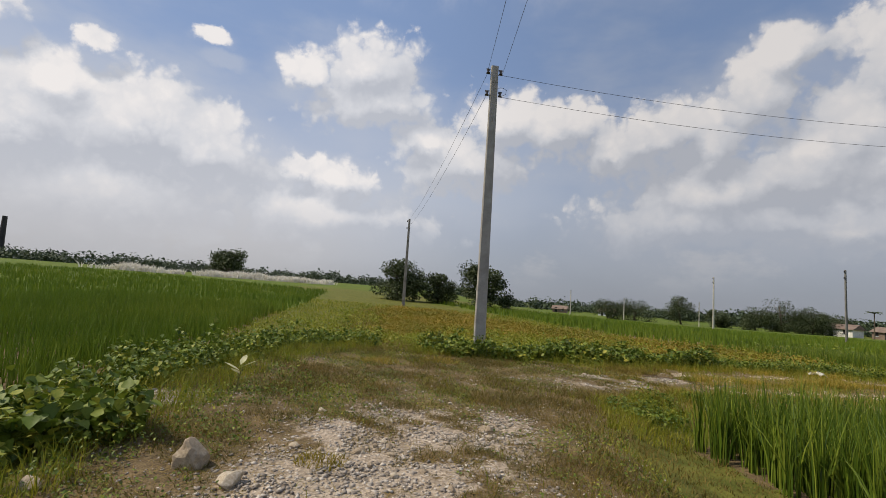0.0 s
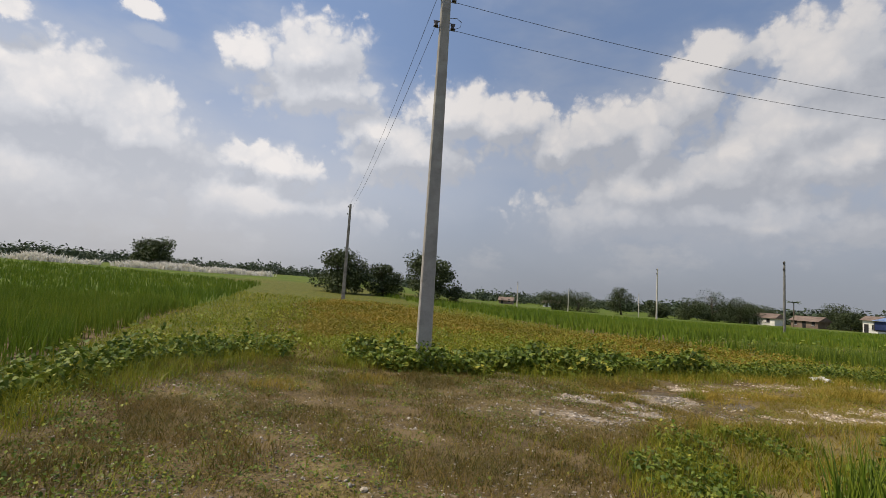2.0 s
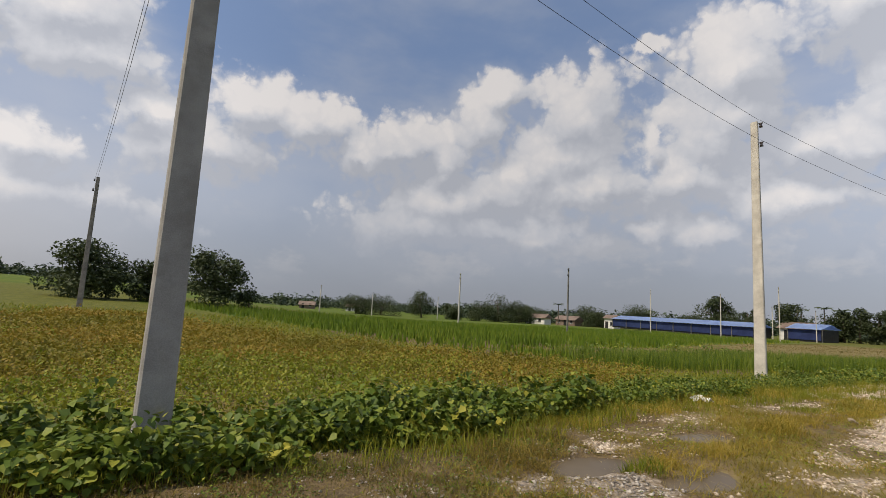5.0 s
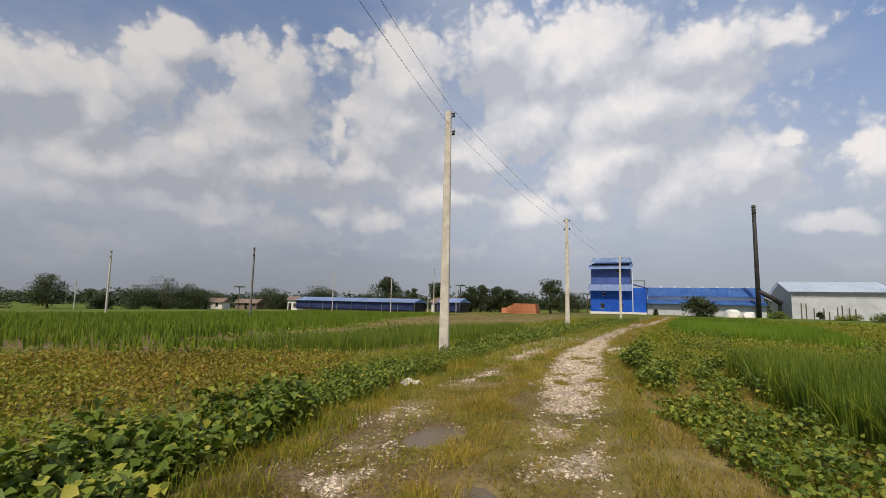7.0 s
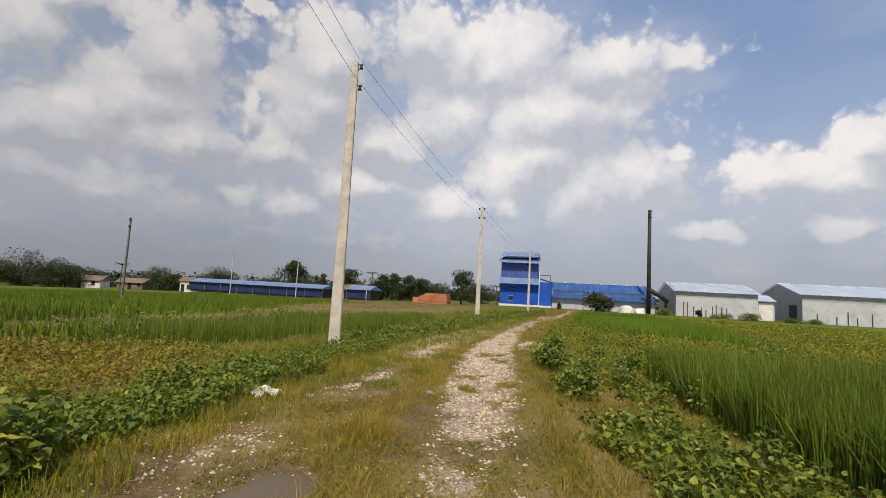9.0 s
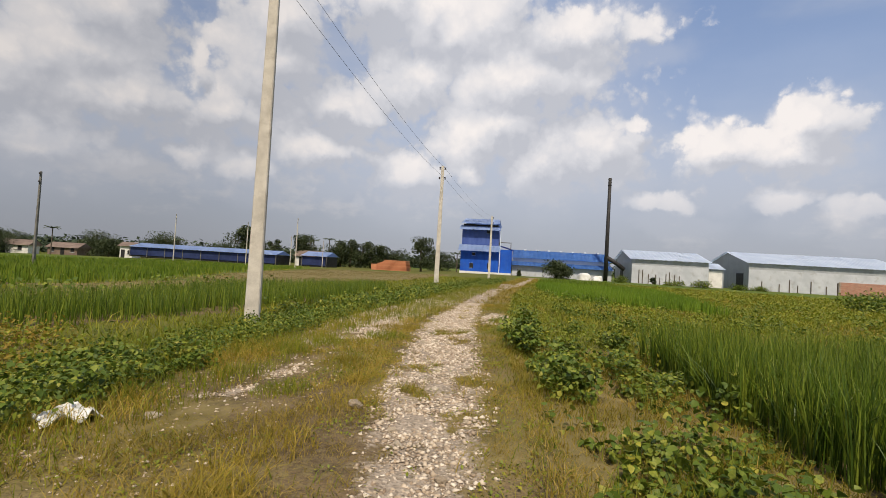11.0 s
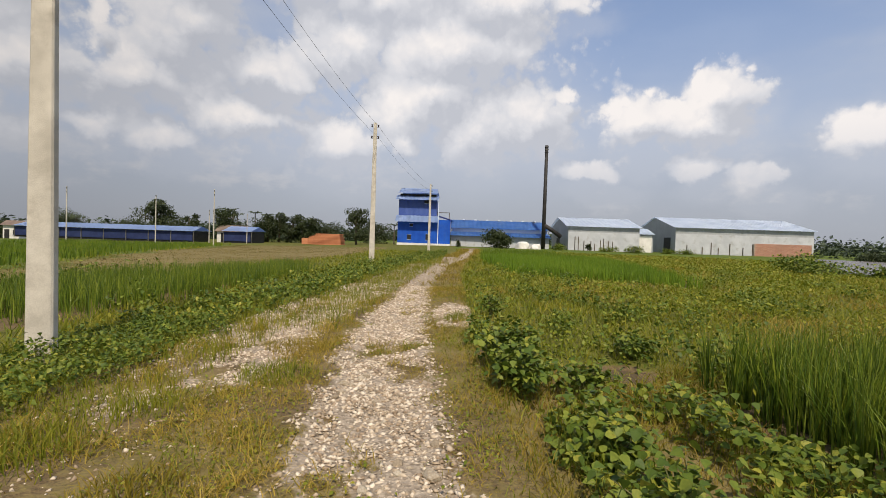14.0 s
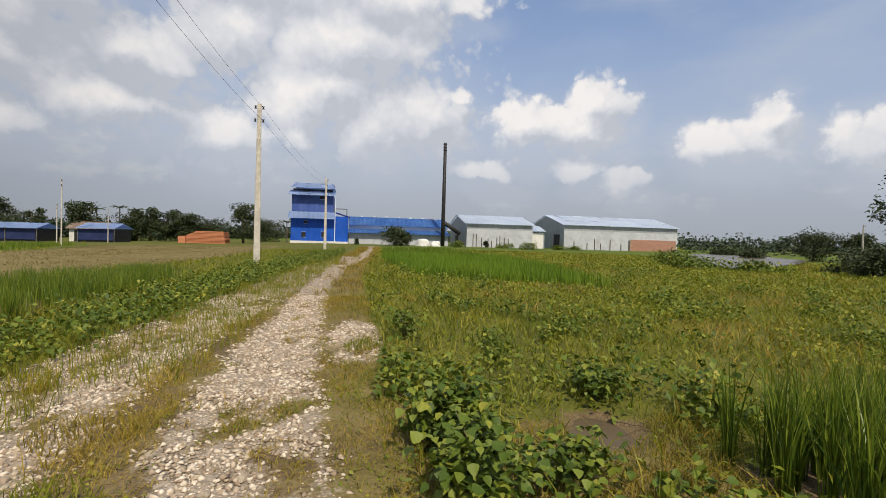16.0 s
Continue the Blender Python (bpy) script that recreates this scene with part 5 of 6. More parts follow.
for hz in (7.34, 6.74):
    dz = float(terrain(-4.34, 41.2))
    wire((0.90, 12.26, hz), (-4.50, 41.2, dz + hz + 0.16), 0.45)
    wire((1.30, 12.26, hz), (15.30, 14.72, hz + 0.09), 0.22)
    wire((15.37, 14.71, hz + 0.09), (35.14, 14.50, hz - 0.15), 0.30)
    wire((35.14, 14.50, hz - 0.15), (63.36, 13.06, hz - 0.1), 0.45)
    wire((63.36, 13.06, hz - 0.1), (109.8, 17.0, hz - 0.2), 0.6)
wire((0.90, 12.26, 7.34), (2.4, -16.0, 7.30), 0.45)
wire((1.30, 12.26, 7.34), (2.8, -16.0, 7.30), 0.45)
part("overhead_wire", add_tube(bmesh.new(), [(1.29, 12.26, 6.76), (1.42, 12.26, 6.82), (1.44, 12.24, 6.92), (1.34, 12.22, 6.98), (1.20, 12.20, 6.96)], [0.006] * 5, 5), M["wire"])
tagged(bpy.data.objects[[o.name for o in scene.objects if o.name.startswith("overhead_wire")][-1]], "loose loop of dark wire at an insulator", "wire", "overhead wires")

# the torn plastic bag at the lane's edge
bm = bmesh.new()
bmesh.ops.create_grid(bm, x_segments=16, y_segments=12, size=1)
for v in bm.verts:
    c = v.co.copy()
    v.co = Vector((c.x * 0.19, c.y * 0.13 + 0.05 * noise.noise(c * 2), 0.05 + 0.07 * noise.noise(c * 1.7) + 0.035 * noise.noise(c * 4.1) - 0.03 * max(abs(c.x), abs(c.y)) ** 3))
bmesh.ops.solidify(bm, geom=bm.faces[:], thickness=0.004)
bag = part("plastic_bag", bm, M["bag"])
bag.matrix_world = pose(9.85, 13.0, float(terrain(9.85, 13.0)) + 0.03, 0, 0, -30)
tagged(bag, "crumpled dirty white plastic bag on the verge", "litter")


# ---- the mill and its sheds ----
def corrugated(bm, p0, p1, q0, q1, pitch=0.9, depth=0.05):
    """A ribbed sheet between the edges p0-p1 (eave) and q0-q1 (ridge)."""
    p0, p1, q0, q1 = map(Vector, (p0, p1, q0, q1))
    n = max(2, int((p1 - p0).length / pitch) * 2)
    up = (p1 - p0).cross(q0 - p0).normalized()
    if up.z < 0:
        up = -up
    a = [bm.verts.new(p0.lerp(p1, i / n) + up * (depth if i % 2 else 0)) for i in range(n + 1)]
    b = [bm.verts.new(q0.lerp(q1, i / n) + up * (depth if i % 2 else 0)) for i in range(n + 1)]
    for i in range(n):
        bm.faces.new((a[i], a[i + 1], b[i + 1], b[i]))
    c = bmesh.ops.solidify(bm, geom=bm.faces[:], thickness=-0.03)
    return bm


def wall_panel(name, x0, y0, y1, z0, z1, mat, parent, depth=0.04, pitch=1.0):
    """A ribbed upright sheet wall that faces -x."""
    bm = bmesh.new()
    n = max(2, int(abs(y1 - y0) / pitch) * 2)
    lo = [bm.verts.new((x0 - (depth if i % 2 else 0), y0 + (y1 - y0) * i / n, z0)) for i in range(n + 1)]
    hi = [bm.verts.new((v.co.x, v.co.y, z1)) for v in lo]
    for i in range(n):
        bm.faces.new((lo[i], lo[i + 1], hi[i + 1], hi[i]))
    return part(name, bm, mat, parent)


def mill():
    gz = float(terrain(111, 16)) - 0.1
    th = empty("mill_tower", 110, 18.5, gz, "tall blue sheet-metal mill tower with stepped roofs", "industrial building")
    th.scale = (1, 1, 1.045)
    part("wall", boxes(((0, -4.3, 0.5), (9, 4.1, 5.0))), M["blue_sheet"], th, "deep blue lower wall")
    part("plinth", boxes(((-0.1, -7.2, 0), (9, 4.2, 0.5))), M["whitewash"], th, "whitewashed plinth")
    part("wall", boxes(((0.2, -4.1, 5.6), (9, 4.0, 9.4))), M["violet_sheet"], th, "violet blue upper wall")
    part("wall", boxes(((0.6, -3.9, 9.9), (8.6, 3.8, 10.5))), M["dark"], th, "dark louvre strip")
    wall_panel("cladding", -0.01, -4.3, 4.1, 0.5, 5.0, M["blue_sheet"], th)
    wall_panel("cladding", 0.19, -4.1, 4.0, 5.6, 9.4, M["violet_sheet"], th)
    part("canopy", corrugated(bmesh.new(), (-1.5, -4.5, 4.75), (-1.5, 4.5, 4.75), (0.2, -4.5, 6.1), (0.2, 4.5, 6.1)), M["blue_pale"], th, "faded blue canopy")
    part("canopy", corrugated(bmesh.new(), (-1.2, -4.5, 9.2), (-1.2, 4.5, 9.2), (0.8, -4.5, 10.2), (0.8, 4.5, 10.2)), M["blue_pale"], th, "pale blue upper canopy")
    part("roof", corrugated(bmesh.new(), (-0.6, -4.3, 10.6), (-0.6, 4.2, 10.6), (4.4, -4.0, 12.0), (4.4, 3.9, 12.0)), M["blue_pale"], th, "faded blue roof")
    part("roof", corrugated(bmesh.new(), (9.4, -4.3, 10.6), (9.4, 4.2, 10.6), (4.4, -4.0, 12.0), (4.4, 3.9, 12.0)), M["blue_pale"], th, "faded blue roof")
    part("side_wing", boxes(((0.3, -7.1, 0.5), (8, -4.3, 5.4))), M["blue_sheet"], th, "blue side wing")
    part("wing_roof", corrugated(bmesh.new(), (0.1, -4.2, 6.3), (8.2, -4.2, 6.3), (0.1, -7.4, 5.4), (8.2, -7.4, 5.4)), M["blue_sheet"], th, "blue lean-to roof")
    part("gantry", boxes(((0.5, -6.9, 5.4), (0.65, -6.75, 6.9)), ((0.5, -4.4, 6.2), (0.65, -4.25, 6.9)), ((0.5, -6.9, 6.8), (0.65, -4.25, 6.95))), M["steel"], th, "rusty steel gantry")
    for yy, zz, w, h in ((1.6, 1.2, 0.8, 1.0), (-2.2, 1.2, 0.6, 1.2), (1.2, 3.9, 0.7, 0.5), (-1.9, 8.6, 0.9, 0.7)):
        win = part("window", boxes(((-0.07, yy - w / 2, zz), (0.05, yy + w / 2, zz + h))), M["dark"], th, "dark window opening")
        for z0, z1 in ((zz - 0.06, zz), (zz + h, zz + h + 0.06)):
            part("frame", boxes(((-0.09, yy - w / 2 - 0.06, z0), (-0.055, yy + w / 2 + 0.06, z1))), M["blue_pale"], win)
    part("downpipe", add_tube(bmesh.new(), [(-0.12, -4.5, 0.3), (-0.12, -4.5, 9.0)], [0.09, 0.09], 8), M["zinc_roof"], th, "pale downpipe")

    gz = float(terrain(113, 0)) - 0.1
    sh = empty("long_shed", 112, 0, gz, "long low shed with a faded blue double roof", "industrial building")
    part("wall", boxes(((0, -10, 0), (14, 11.2, 2.5))), M["plaster"], sh, "grey plaster wall")
    part("wall", boxes(((2.35, -10, 2.5), (12, 11.1, 4.2))), M["zinc_roof"], sh, "pale clerestory band")
    part("roof", corrugated(bmesh.new(), (-1.0, -10.2, 2.4), (-1.0, 11.3, 2.4), (2.3, -10.2, 3.3), (2.3, 11.3, 3.3)), M["mid_blue"], sh, "lower blue roof")
    part("roof", corrugated(bmesh.new(), (1.6, -10.2, 4.1), (1.6, 11.3, 4.1), (6, -10.2, 6.0), (6, 11.3, 6.0)), M["mid_blue"], sh, "upper blue roof")
    part("roof", corrugated(bmesh.new(), (12.5, -10.2, 4.0), (12.5, 11.3, 4.0), (6, -10.2, 6.0), (6, 11.3, 6.0)), M["mid_blue"], sh, "upper blue roof")
    for i in range(7):
        part("roof_vent", boxes(((5.6, -8 + 2.7 * i, 6.0), (6.4, -7.5 + 2.7 * i, 6.25))), M["zinc_roof"], sh)

    gz = float(terrain(112, -8.6)) - 0.1
    ch = empty("chimney", 110.6, -8.5, gz, "tall black sooty steel chimney with banded top", "chimney")
    part("shaft", add_tube(bmesh.new(), [(0, 0, 0), (0, 0, 10), (0, 0, 22.1)], [0.44, 0.39, 0.33], 14), M["soot"], ch, "", True)
    for z0 in (21.7, 21.1, 20.5):
        part("band", add_tube(bmesh.new(), [(0, 0, z0), (0, 0, z0 + 0.16)], [0.41, 0.41], 14), M["steel" if z0 > 21.0 else "soot"], ch)
    part("duct", add_tube(bmesh.new(), [(0, 0, 5.2), (0.4, -2.2, 4.0), (0.6, -3.8, 2.8)], [0.45, 0.45, 0.45], 10), M["soot"], ch, "slanting black duct", True)


def warehouse(x0, x1, y0, y1, eave, ridge, label, doors, brick=None, streaks=0, seed=0):
    gz = float(terrain(x0, 0.5 * (y0 + y1))) - 0.15
    th = empty("warehouse", x0, y0, gz, label, "warehouse", "grey warehouses")
    th.scale = (1, 1, 1.04)
    d, ln, xm = x1 - x0, y1 - y0, 0.5 * (x1 - x0)
    bm = bmesh.new()
    add_prism(bm, [(0, 0), (d, 0), (d, eave - 0.1), (xm, ridge - 0.12), (0, eave - 0.1)], 0, ln)
    part("wall", bm, M["grey_sheet"], th, "grey sheet-metal wall")
    part("front_wall", boxes(((-0.12, min(0, ln) if ln < 0 else 0, 0), (-0.004, max(0, ln), eave * 0.76))), M["plaster"], th, "stained pale masonry wall")
    # ribbed band darker than the plaster, standing in for the eave's thin shadow
    wall_panel("cladding", -0.01, 0, ln, eave * 0.76, eave, M["grey_sheet"], th)
    part("roof", corrugated(bmesh.new(), (-0.7, 0.5, eave - 0.15), (-0.7, ln - 0.6, eave - 0.15), (xm, 0.5, ridge), (xm, ln - 0.6, ridge)), M["zinc_roof"], th, "pale sheet-metal roof")
    part("roof", corrugated(bmesh.new(), (d + 0.7, 0.5, eave - 0.15), (d + 0.7, ln - 0.6, eave - 0.15), (xm, 0.5, ridge), (xm, ln - 0.6, ridge)), M["zinc_roof"], th, "pale sheet-metal roof")
    for dx, dw, dh in doors:
        part("door", boxes(((dx, 0.0, 0), (dx + dw, 0.06, dh))), M["dark"], th, "dark doorway")
    g = np.random.default_rng(seed)
    for i in range(streaks):
        yy = ln * (0.06 + 0.62 * (i + g.uniform(0.1, 0.9)) / streaks)
        hh = g.uniform(1.5, 3.0)
        part("post", boxes(((-0.30, yy - 0.06, 0), (-0.16, yy + 0.06, hh))), M["bark"], th, "dark weathered post")
    if brick:
        b0, b1, bh = brick
        pn = part("brick_panel", boxes(((-0.32, b1, 0), (-0.13, b0, bh))), M["mortar"], th, "unplastered red brick infill")
        row, n = bh / 13, int(abs(b1 - b0) / 0.62)
        unit = part("brick", boxes(((-0.02, 0, 0), (0.03, 0.58, row * 0.86))), M["brick"], pn)
        first = True
        for r in range(13):
            for i in range(n):
                o = unit if first else new("brick", unit.data)
                first = False
                o.parent = pn
                o.location = (-0.345, b1 + 0.02 + 0.62 * i + (0.2 if r % 2 else 0.0), r * row + 0.02)
    return th


mill()
warehouse(110, 127, -13.6, -28.5, 5.1, 7.1, "grey warehouse with a pale roof and stained walls", ((8, 3, 2.6),), None, 9, 1)
warehouse(112, 132, -36.9, -66, 5.6, 8.0, "long grey warehouse with a part of red brick", ((2.2, 3.2, 3.4),), (-16.5, -28.6, 2.7), 8, 2)
th = empty("annex", 111.5, -28.6, float(terrain(111, -30)) - 0.1, "small lean-to with a white sliding door", "shed")
part("wall", boxes(((0, -3.4, 0), (10, -0.02, 3.9))), M["grey_sheet"], th)
part("door", boxes(((-0.08, -3.1, 0), (-0.005, -0.5, 3.6))), M["whitewash"], th, "white sliding door")
part("roof", corrugated(bmesh.new(), (-0.6, -3.6, 3.9), (-0.6, 0.0, 3.9), (3.5, -3.6, 5.2), (3.5, 0.0, 5.2)), M["zinc_roof"], th, "pale sheet roof")


def husk_heap(px, py, r, h, seed, label):
    """A slumped pile: a wide dome with an uneven skirt."""
    bm = bmesh.new()
    bmesh.ops.create_icosphere(bm, subdivisions=4, radius=1)
    bmesh.ops.delete(bm, geom=[v for v in bm.verts if v.co.z < -0.15], context="VERTS")
    o = Vector((seed * 2.3, seed * 5.1, 0))
    for v in bm.verts:
        c = v.co * (1 + 0.3 * noise.noise(v.co * 1.3 + o) + 0.08 * noise.noise(v.co * 5 + o))
        v.co = Vector((c.x * r, c.y * r, max(-0.1, c.z) * h))
    ob = part("husk_heap", bm, M["whitewash"], None, "", True)
    ob.matrix_world = pose(px, py, float(terrain(px, py)))
    return tagged(ob, label, "heap", "pale heaps beside the shed")


husk_heap(105, -3.4, 1.5, 1.5, 1, "pale heap of husk beside a long shed")
husk_heap(104.5, -5.9, 1.1, 1.1, 2, "smaller pale heap of husk beside a long shed")


# ---- farm sheds, houses and a stack of bricks ----
def long_roof_shed(x, y, ln, h, turn, label):
    th = empty("farm_shed", x, y, float(terrain(x, y)) - 0.05, label, "shed", "blue-roofed sheds", turn)
    part("roof", corrugated(bmesh.new(), (-3.6, 0, h * 0.70), (-3.6, ln, h * 0.70), (0, 0, h), (0, ln, h)), M["blue_pale"], th, "faded blue roof")
    part("roof", corrugated(bmesh.new(), (3.6, 0, h * 0.70), (3.6, ln, h * 0.70), (0, 0, h), (0, ln, h)), M["blue_pale"], th, "faded blue roof")
    part("wall", boxes(((-2.9, 0.2, 0), (2.9, ln - 0.2, h * 0.68))), M["dark"], th, "dark open side")
    part("curtain", boxes(((-3.06, 0.3, h * 0.12), (-2.95, ln - 0.3, h * 0.66))), M["navy"], th, "blue side curtain")
    n = int(ln / 4)
    for i in range(n + 1):
        part("post", boxes(((-3.2, i * (ln - 0.3) / n, 0), (-3.07, i * (ln - 0.3) / n + 0.1, h * 0.69))), M["old_concrete"], th)
    return th


long_roof_shed(99.5, 59.0, 34.5, 3.0, 0, "long farm shed with a faded blue roof")
long_roof_shed(98.5, 47.6, 5.5, 3.1, 0, "short shed with a faded blue roof")


def house(x, y, w, d, h, turn, label, wall, roof="rust_roof", storeys=1):
    th = empty("house", x, y, float(terrain(x, y)) - 0.1, label, "house", "far houses", turn)
    part("wall", boxes(((-d / 2, -w / 2, 0), (d / 2, w / 2, h))), M[wall], th)
    bm = bmesh.new()
    add_prism(bm, [(-d / 2 - 0.5, h - 0.15), (d / 2 + 0.5, h - 0.15), (0, h + 0.28 * d)], -w / 2 - 0.4, w / 2 + 0.4)
    part("roof", bm, M[roof], th)
    n = max(2, int(w / 2.2))
    for s in range(storeys):
        for i in range(n):
            yy = -w / 2 + w * (i + 0.5) / n
            z0 = 0.9 + s * 2.7
            if i == n // 2 and s == 0:
                part("door", boxes(((-d / 2 - 0.05, yy - 0.45, 0), (-d / 2 + 0.02, yy + 0.45, 2.0))), M["dark"], th)
            else:
                win = part("window", boxes(((-d / 2 - 0.05, yy - 0.4, z0), (-d / 2 + 0.02, yy + 0.4, z0 + 1.0))), M["dark"], th)
                part("sill", boxes(((-d / 2 - 0.12, yy - 0.5, z0 - 0.1), (-d / 2 + 0.02, yy + 0.5, z0 - 0.003))), M["plaster"], win)
    return th


house(97, 123, 6.5, 4, 2.2, 20, "low whitewashed farmhouse under trees", "whitewash")
house(104, 117, 7, 4, 2.0, 10, "low brown farmhouse under trees", "rust_roof")
house(105.5, 101.6, 3, 3, 3.0, 10, "small white house beside the trees", "whitewash", "rust_roof")
house(104, 55, 5, 4, 2.4, 0, "small whitewashed house beside the blue shed", "whitewash")
house(57, 183, 6, 4, 1.7, 60, "pale farmhouse among far trees", "plaster")
house(38, 178, 5, 4, 1.6, 70, "brown farmhouse among far trees", "rust_roof")

th = empty("brick_stack", 93, 33.6, float(terrain(93, 33.6)), "large stepped stack of new orange bricks", "brick stack")
part("core", boxes(((0.3, -2.6, 0), (2.9, 2.3, 1.55))), M["orange_brick"], th)
unit = part("brick_course", boxes(((0, -3.1, 0), (3.2, 2.9, 0.17)), bevel=0.02), M["orange_brick"], th, "course of stacked orange bricks")
for r in range(10):
    o = unit if r == 0 else new("brick_course", unit.data)
    o.parent = th
    o.location = (0.06 * (r % 2) + 0.02 * r, 0.08 * ((r * 7) % 3) - (0.55 if r > 6 else 0.0), 0.20 * r)
    o.scale = (1, 1 - 0.02 * max(0, r - 3) - (0.16 if r > 6 else 0.0), 1)
part("block", boxes(((-0.2, 2.8, 0), (2.6, 3.9, 1.1)), bevel=0.02), M["orange_brick"], th, "lower pile of broken bricks")


# ---- trees ----
def crown_points(g, h, w, low, lobes, n):
    """Leaf places: on the skin and in the body of uneven lobes."""
    c = []
    for i in range(lobes):
        a, r = g.uniform(0, 6.28), w * 0.5 * math.sqrt(g.uniform(0, 0.75))
        zz = low + (h - low) * g.uniform(0.06, 0.88)
        r *= 1.0 - 0.55 * abs((zz - low) / (h - low) - 0.35)
        c.append((r * math.cos(a), r * math.sin(a), zz, g.uniform(0.16, 0.30) * w))
    c = np.array(c)
    k = g.integers(0, lobes, n)
    d = g.normal(0, 1, (n, 3))
    d /= np.linalg.norm(d, axis=1)[:, None]
    rad = c[k, 3] * g.uniform(0.25, 1.0, n) ** 0.6
    p = c[k, :3] + d * rad[:, None] * np.array((1, 1, 0.75))
    p[:, 2] = np.clip(p[:, 2], low * 0.6, None)
    return p, c


def tree(x, y, h, w, label, seed, low=0.25, n=2200, leaf=0.22, lobes=16, group="trees", mat="tree_leaf", lean=0.0):
    g = np.random.default_rng(seed)
    th = empty("tree", x, y, float(terrain(x, y)), label, "tree", group)
    p, c = crown_points(g, h, w, low * h, lobes, n)
    bm = bmesh.new()
    r0 = 0.03 * h + 0.03
    top = (0.1 * w * g.uniform(-1, 1) + lean, 0.1 * w * g.uniform(-1, 1), h * 0.8)
    add_tube(bm, [(0, 0, -0.1), (top[0] * 0.3, top[1] * 0.3, h * 0.3), (top[0] * 0.7, top[1] * 0.7, h * 0.55), top], [r0, r0 * 0.75, r0 * 0.5, r0 * 0.2], 8)
    for q in c[: min(9, lobes)]:
        s = np.array((top[0] * 0.5, top[1] * 0.5, min(h * 0.4, q[2] * 0.6)))
        e = q[:3]
        add_tube(bm, [tuple(s), tuple(s * 0.45 + e * 0.55 + np.array((0, 0, 0.04 * h))), tuple(e)], [r0 * 0.4, r0 * 0.25, r0 * 0.1], 6)
    part("trunk", bm, M["bark"], th, "", True)
    cr = new("crown", leaf_mesh("crown", p, 1.5 * leaf * g.uniform(0.6, 1.4, n), g.normal(0.3, 0.6, n), M[mat]))
    cr.parent = th
    return th


tree(-6.6, 55, 4.9, 6.2, "dark bushy tree beside the field balk", 11, 0.03, 7500, 0.17, 30)
tree(-2.0, 57, 3.6, 3.9, "small bushy tree beside the field balk", 12, 0.03, 4500, 0.16, 20)
tree(3.1, 55, 5.2, 5.6, "dark bushy tree with ragged crown", 13, 0.05, 7000, 0.17, 24)
tree(6.2, 56, 1.9, 2.6, "low bush under a tree", 14, 0.03, 1500, 0.12, 8)
tree(-56, 112, 6.4, 9.4, "lone dense round tree behind white plumed grass", 15, 0.06, 5200, 0.34, 34)
tree(99.5, 29.2, 7.2, 5.2, "dark tree with layered crown beside the brick stack", 16, 0.12, 3600, 0.22, 18)
tree(108, 73.5, 10.0, 7.5, "tall spreading tree behind the blue shed", 17, 0.3, 3600, 0.26, 16)
tree(111, 68.4, 6.3, 5.0, "round tree behind the blue shed", 18, 0.2, 2200, 0.26, 12)
tree(106, 56.7, 7.3, 6.5, "broad dark tree behind a small house", 19, 0.1, 3400, 0.26, 18)
for i, (yy, hh) in enumerate(((52, 5.8), (49.6, 6.4), (47, 6.0), (44.5, 6.2), (42.2, 5.4), (54, 5.0))):
    tree(114, yy, hh + 0.6, 4.6, "tall clump of grey-green bamboo and palms", 30 + i, 0.0, 2400, 0.24, 22, "grove")
tree(100.9, 2.2, 3.4, 5.8, "round shrub in front of the long shed", 21, 0.03, 4200, 0.22, 30)
tree(104, 9.5, 1.4, 1.4, "small shrub by the mill", 22, 0.03, 500, 0.18, 6)
tree(107, -17, 2.0, 1.2, "small shrub in front of the warehouse", 23, 0.03, 500, 0.18, 6)
for i, (tx, ty, hh, ww) in enumerate(((51, 139, 5.6, 12), (44, 141, 5.0, 9), (62, 134, 7.8, 9), (70, 130, 4.6, 6), (82, 123, 8.2, 9), (88, 121, 6.6, 9), (76, 124, 5.6, 8), (93, 126, 5.4, 10), (100, 128, 5.0, 7),
                                      (112, 117, 6.4, 9), (121, 108, 7.0, 9), (117, 100, 6.0, 7), (125, 92, 5.0, 10), (128, 82, 6.0, 9), (107, 109, 4.2, 7), (118, 40, 4.6, 8), (125, 30, 5, 8))):
    tree(tx, ty, hh, ww, "dark broad tree on the far field edge", 50 + i, 0.02, 5200, 0.20, 26, "far field trees")
for i, (tx, ty, hh, ww) in enumerate(((71, -58, 4.6, 6), (66, -60, 4.0, 5), (91, -67, 1.3, 5), (97, -66, 1.0, 6), (76, -52, 1.6, 3.4), (60, -62, 5.0, 6))):
    tree(tx, ty, hh, ww, "dark tree beyond the pond", 80 + i, 0.03, 4200, 0.17, 20, "trees beyond the pond")
tree(37.6, -28.6, 7.4, 6.5, "broad tree standing beside the pond", 90, 0.35, 5200, 0.16, 18, "trees beyond the pond")
tree(34.5, -20.3, 1.6, 4.2, "dense dark bush at the pond's edge", 91, 0.02, 4200, 0.12, 18, "trees beyond the pond")
tree(38, -23.5, 1.6, 4.0, "dense dark bush at the pond's edge", 92, 0.02, 3200, 0.12, 16, "trees beyond the pond")
for i, (tx, ty) in enumerate(((42, -14.5), (46, -16.2), (50, -18), (40, -17.5), (55, -21.5), (96, -22), (100, -30), (103, -20), (101, -10), (102, -34))):
    tree(tx, ty, 0.5 + 0.3 * (i % 3), 4.0, "low tangled weeds before the warehouses", 100 + i, 0.0, 1500, 0.13, 12, "scrub", "weed")


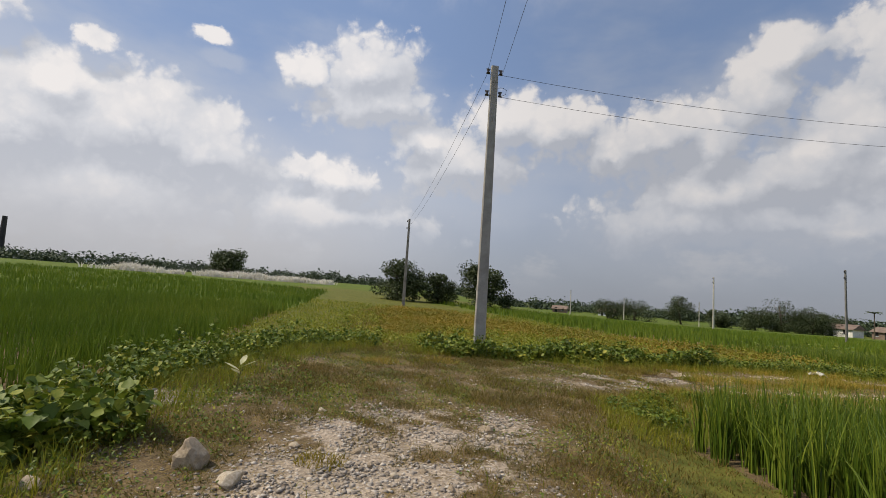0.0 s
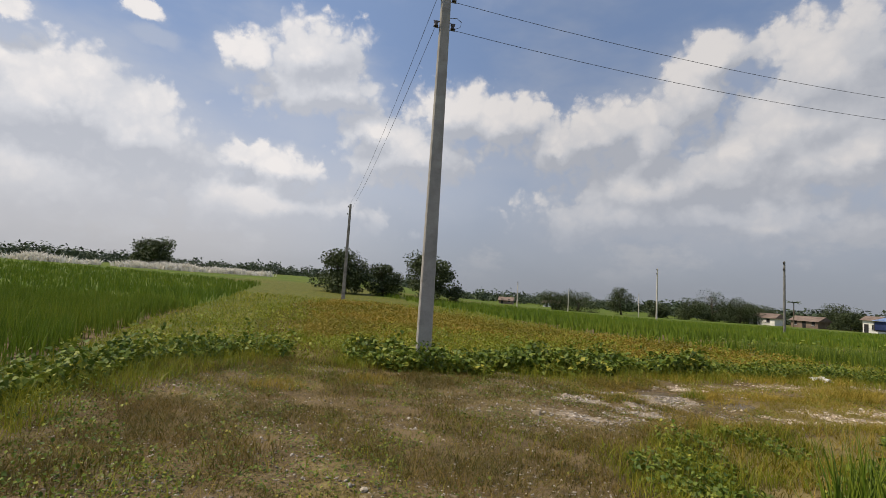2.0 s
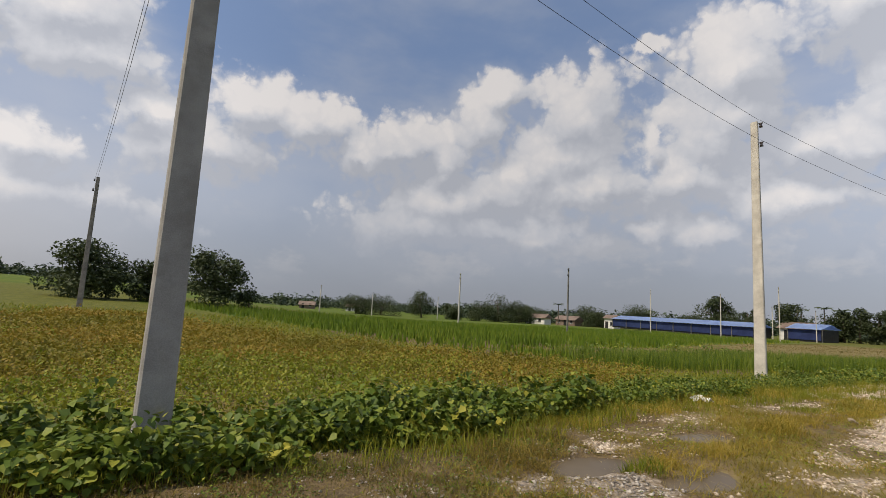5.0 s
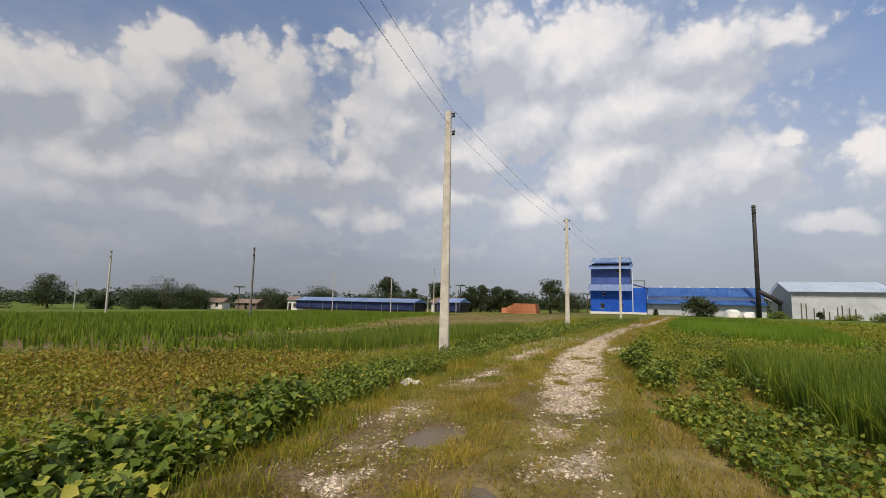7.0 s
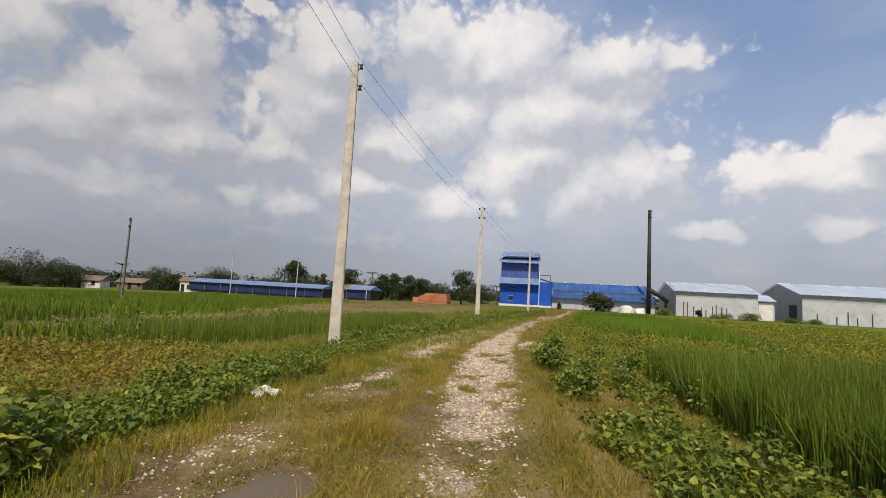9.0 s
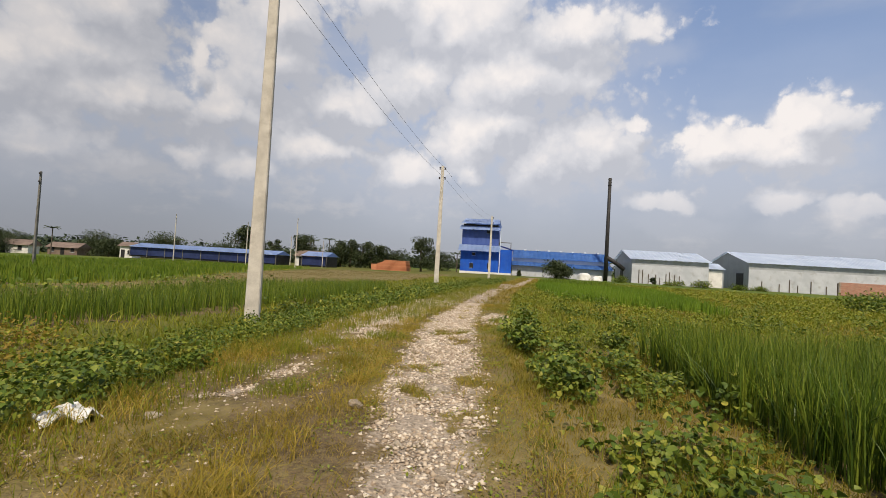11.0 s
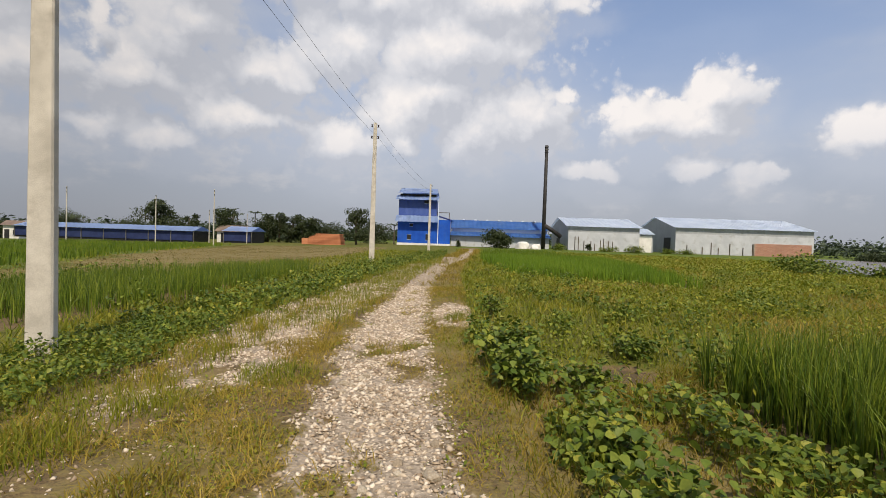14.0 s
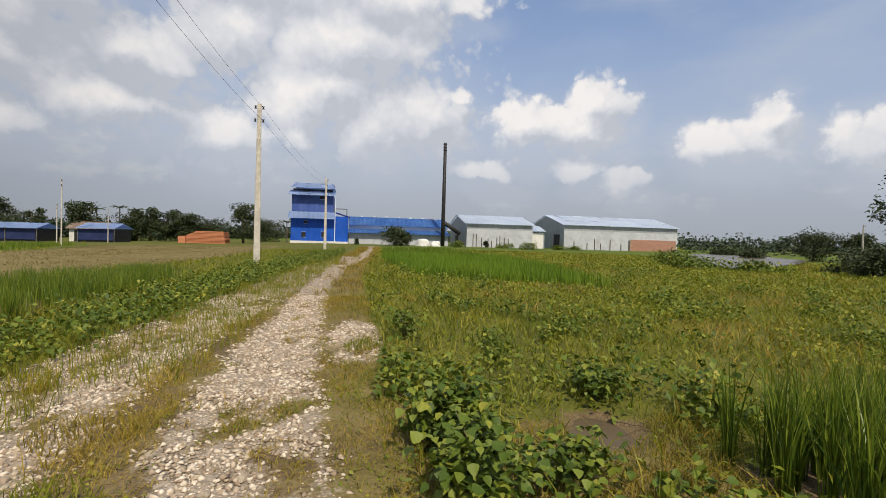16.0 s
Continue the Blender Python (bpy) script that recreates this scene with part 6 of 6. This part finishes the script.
def palm(x, y, h, seed):
    g = np.random.default_rng(seed)
    th = empty("palm_tree", x, y, float(terrain(x, y)), "slender palm with a small feathery crown", "tree", "palms")
    part("trunk", add_tube(bmesh.new(), [(0, 0, 0), (0.1, 0, h * 0.5), (0.15, 0.05, h)], [0.16, 0.12, 0.10], 8), M["bark"], th)
    bm = bmesh.new()
    for i in range(11):
        a, dr = 6.28 * i / 11 + g.uniform(-0.2, 0.2), g.uniform(0.2, 0.9)
        for s in range(6):
            r0, r1 = 1.6 * s / 6, 1.6 * (s + 1) / 6
            z0, z1 = h + 0.5 * r0 - dr * r0 ** 2 * 0.5, h + 0.5 * r1 - dr * r1 ** 2 * 0.5
            wd = 0.28 * (1 - s / 7)
            ca, sa = math.cos(a), math.sin(a)
            bm.faces.new([bm.verts.new(q) for q in ((r0 * ca - wd * sa, r0 * sa + wd * ca, z0 - 0.1), (r0 * ca, r0 * sa, z0), (r1 * ca, r1 * sa, z1), (r1 * ca - wd * sa, r1 * sa + wd * ca, z1 - 0.12))])
            bm.faces.new([bm.verts.new(q) for q in ((r0 * ca, r0 * sa, z0), (r0 * ca + wd * sa, r0 * sa - wd * ca, z0 - 0.1), (r1 * ca + wd * sa, r1 * sa - wd * ca, z1 - 0.12), (r1 * ca, r1 * sa, z1))])
    part("crown", bm, M["tree_leaf"], th)


for i, (tx, ty, hh) in enumerate(((116, 56, 6.6), (117, 53.5, 6.2), (118, 22.5, 5.0), (119, 24.5, 4.4), (96, 113, 6.0), (114, 96, 5.0), (120, 62, 6.4))):
    palm(tx, ty, hh, 200 + i)


def tree_belt(a0, a1, r0, r1, n, hs, label, seed, mat="far_leaf", leaf=0.34):
    """Far woods: many ragged crowns side by side along an arc."""
    g = np.random.default_rng(seed)
    allp, sz = [], []
    for i in range(n):
        a, r = math.radians(a0 + (a1 - a0) * (i + g.uniform(0, 1)) / n), g.uniform(r0, r1)
        x, y, h = 8 + r * math.sin(a), 10 + r * math.cos(a), g.uniform(*hs)
        w = h * g.uniform(1.4, 2.8)
        p, c = crown_points(g, h, w, 0.05 * h, 9, 130)
        p[:, 2] += float(terrain(x, y)) - 0.2
        p[:, 0] += x
        p[:, 1] += y
        allp.append(p)
        sz.append(np.full(130, 0.17 * h + leaf))
    p, sz = np.concatenate(allp), np.concatenate(sz)
    ob = new("far_woods", leaf_mesh("far_woods", p, sz * g.uniform(0.7, 1.3, len(p)), g.normal(0.2, 0.6, len(p)), M[mat]))
    return tagged(ob, label, "woods", kind="stuff")


tree_belt(-62, -20, 190, 260, 190, (2.6, 5.2), "distant hazy line of trees beyond the rice", 1)
tree_belt(-20, 40, 200, 280, 210, (3, 5.5), "distant hazy line of trees beyond the rice", 2)
tree_belt(28, 78, 160, 200, 170, (3, 5.5), "dark woods behind the farms", 3)
tree_belt(78, 150, 190, 260, 170, (3.5, 6), "distant woods behind the mill", 4)
tree_belt(123, 150, 125, 150, 45, (0.5, 1.0), "bushes beyond the pond", 5, "far_leaf", 0.12)
tree_belt(150, 300, 260, 320, 60, (6, 10), "distant line of trees", 6)

# white plumed grass along the western field
g2 = np.random.default_rng(5)
t = g2.uniform(0, 1, 11000)
kx, ky = -70 + 40 * t + g2.normal(0, 0.8, t.size), 88 + 20 * t + g2.normal(0, 1.2, t.size)
ok = (0.5 + 0.7 * wobble(kx, ky, 0.31, 2.0) + 0.3 * wobble(kx, ky, 0.9, 2.0)) > g2.uniform(0, 0.9, t.size)
kx, ky = kx[ok], ky[ok]
ob = blades("kans_grass", kx, ky, g2.uniform(0.8, 1.8, len(kx)) * (1 + 0.35 * wobble(kx, ky, 0.5, 1.0)), g2.uniform(0.14, 0.34, len(kx)), g2.uniform(0.3, 1.1, len(kx)), M["plume"], 3)
tagged(ob, "white plumed kans grass along a field edge", "grass", kind="stuff")

# the western brick-kiln chimney
th = empty("kiln_chimney", -178.5, 174.5, float(terrain(-178, 174)), "tall dark tapering kiln chimney far away", "chimney")
part("shaft", add_tube(bmesh.new(), [(0, 0, 0), (0, 0, 8), (0, 0, 17.5)], [1.3, 1.05, 0.8], 14), M["soot"], th)
for i, (hx, hy) in enumerate(((-150, 168), (-144, 175), (-139, 182))):
    house(hx, hy, 9, 5, 1.8, 50, "low white shed far across the rice", "whitewash", "zinc_roof")
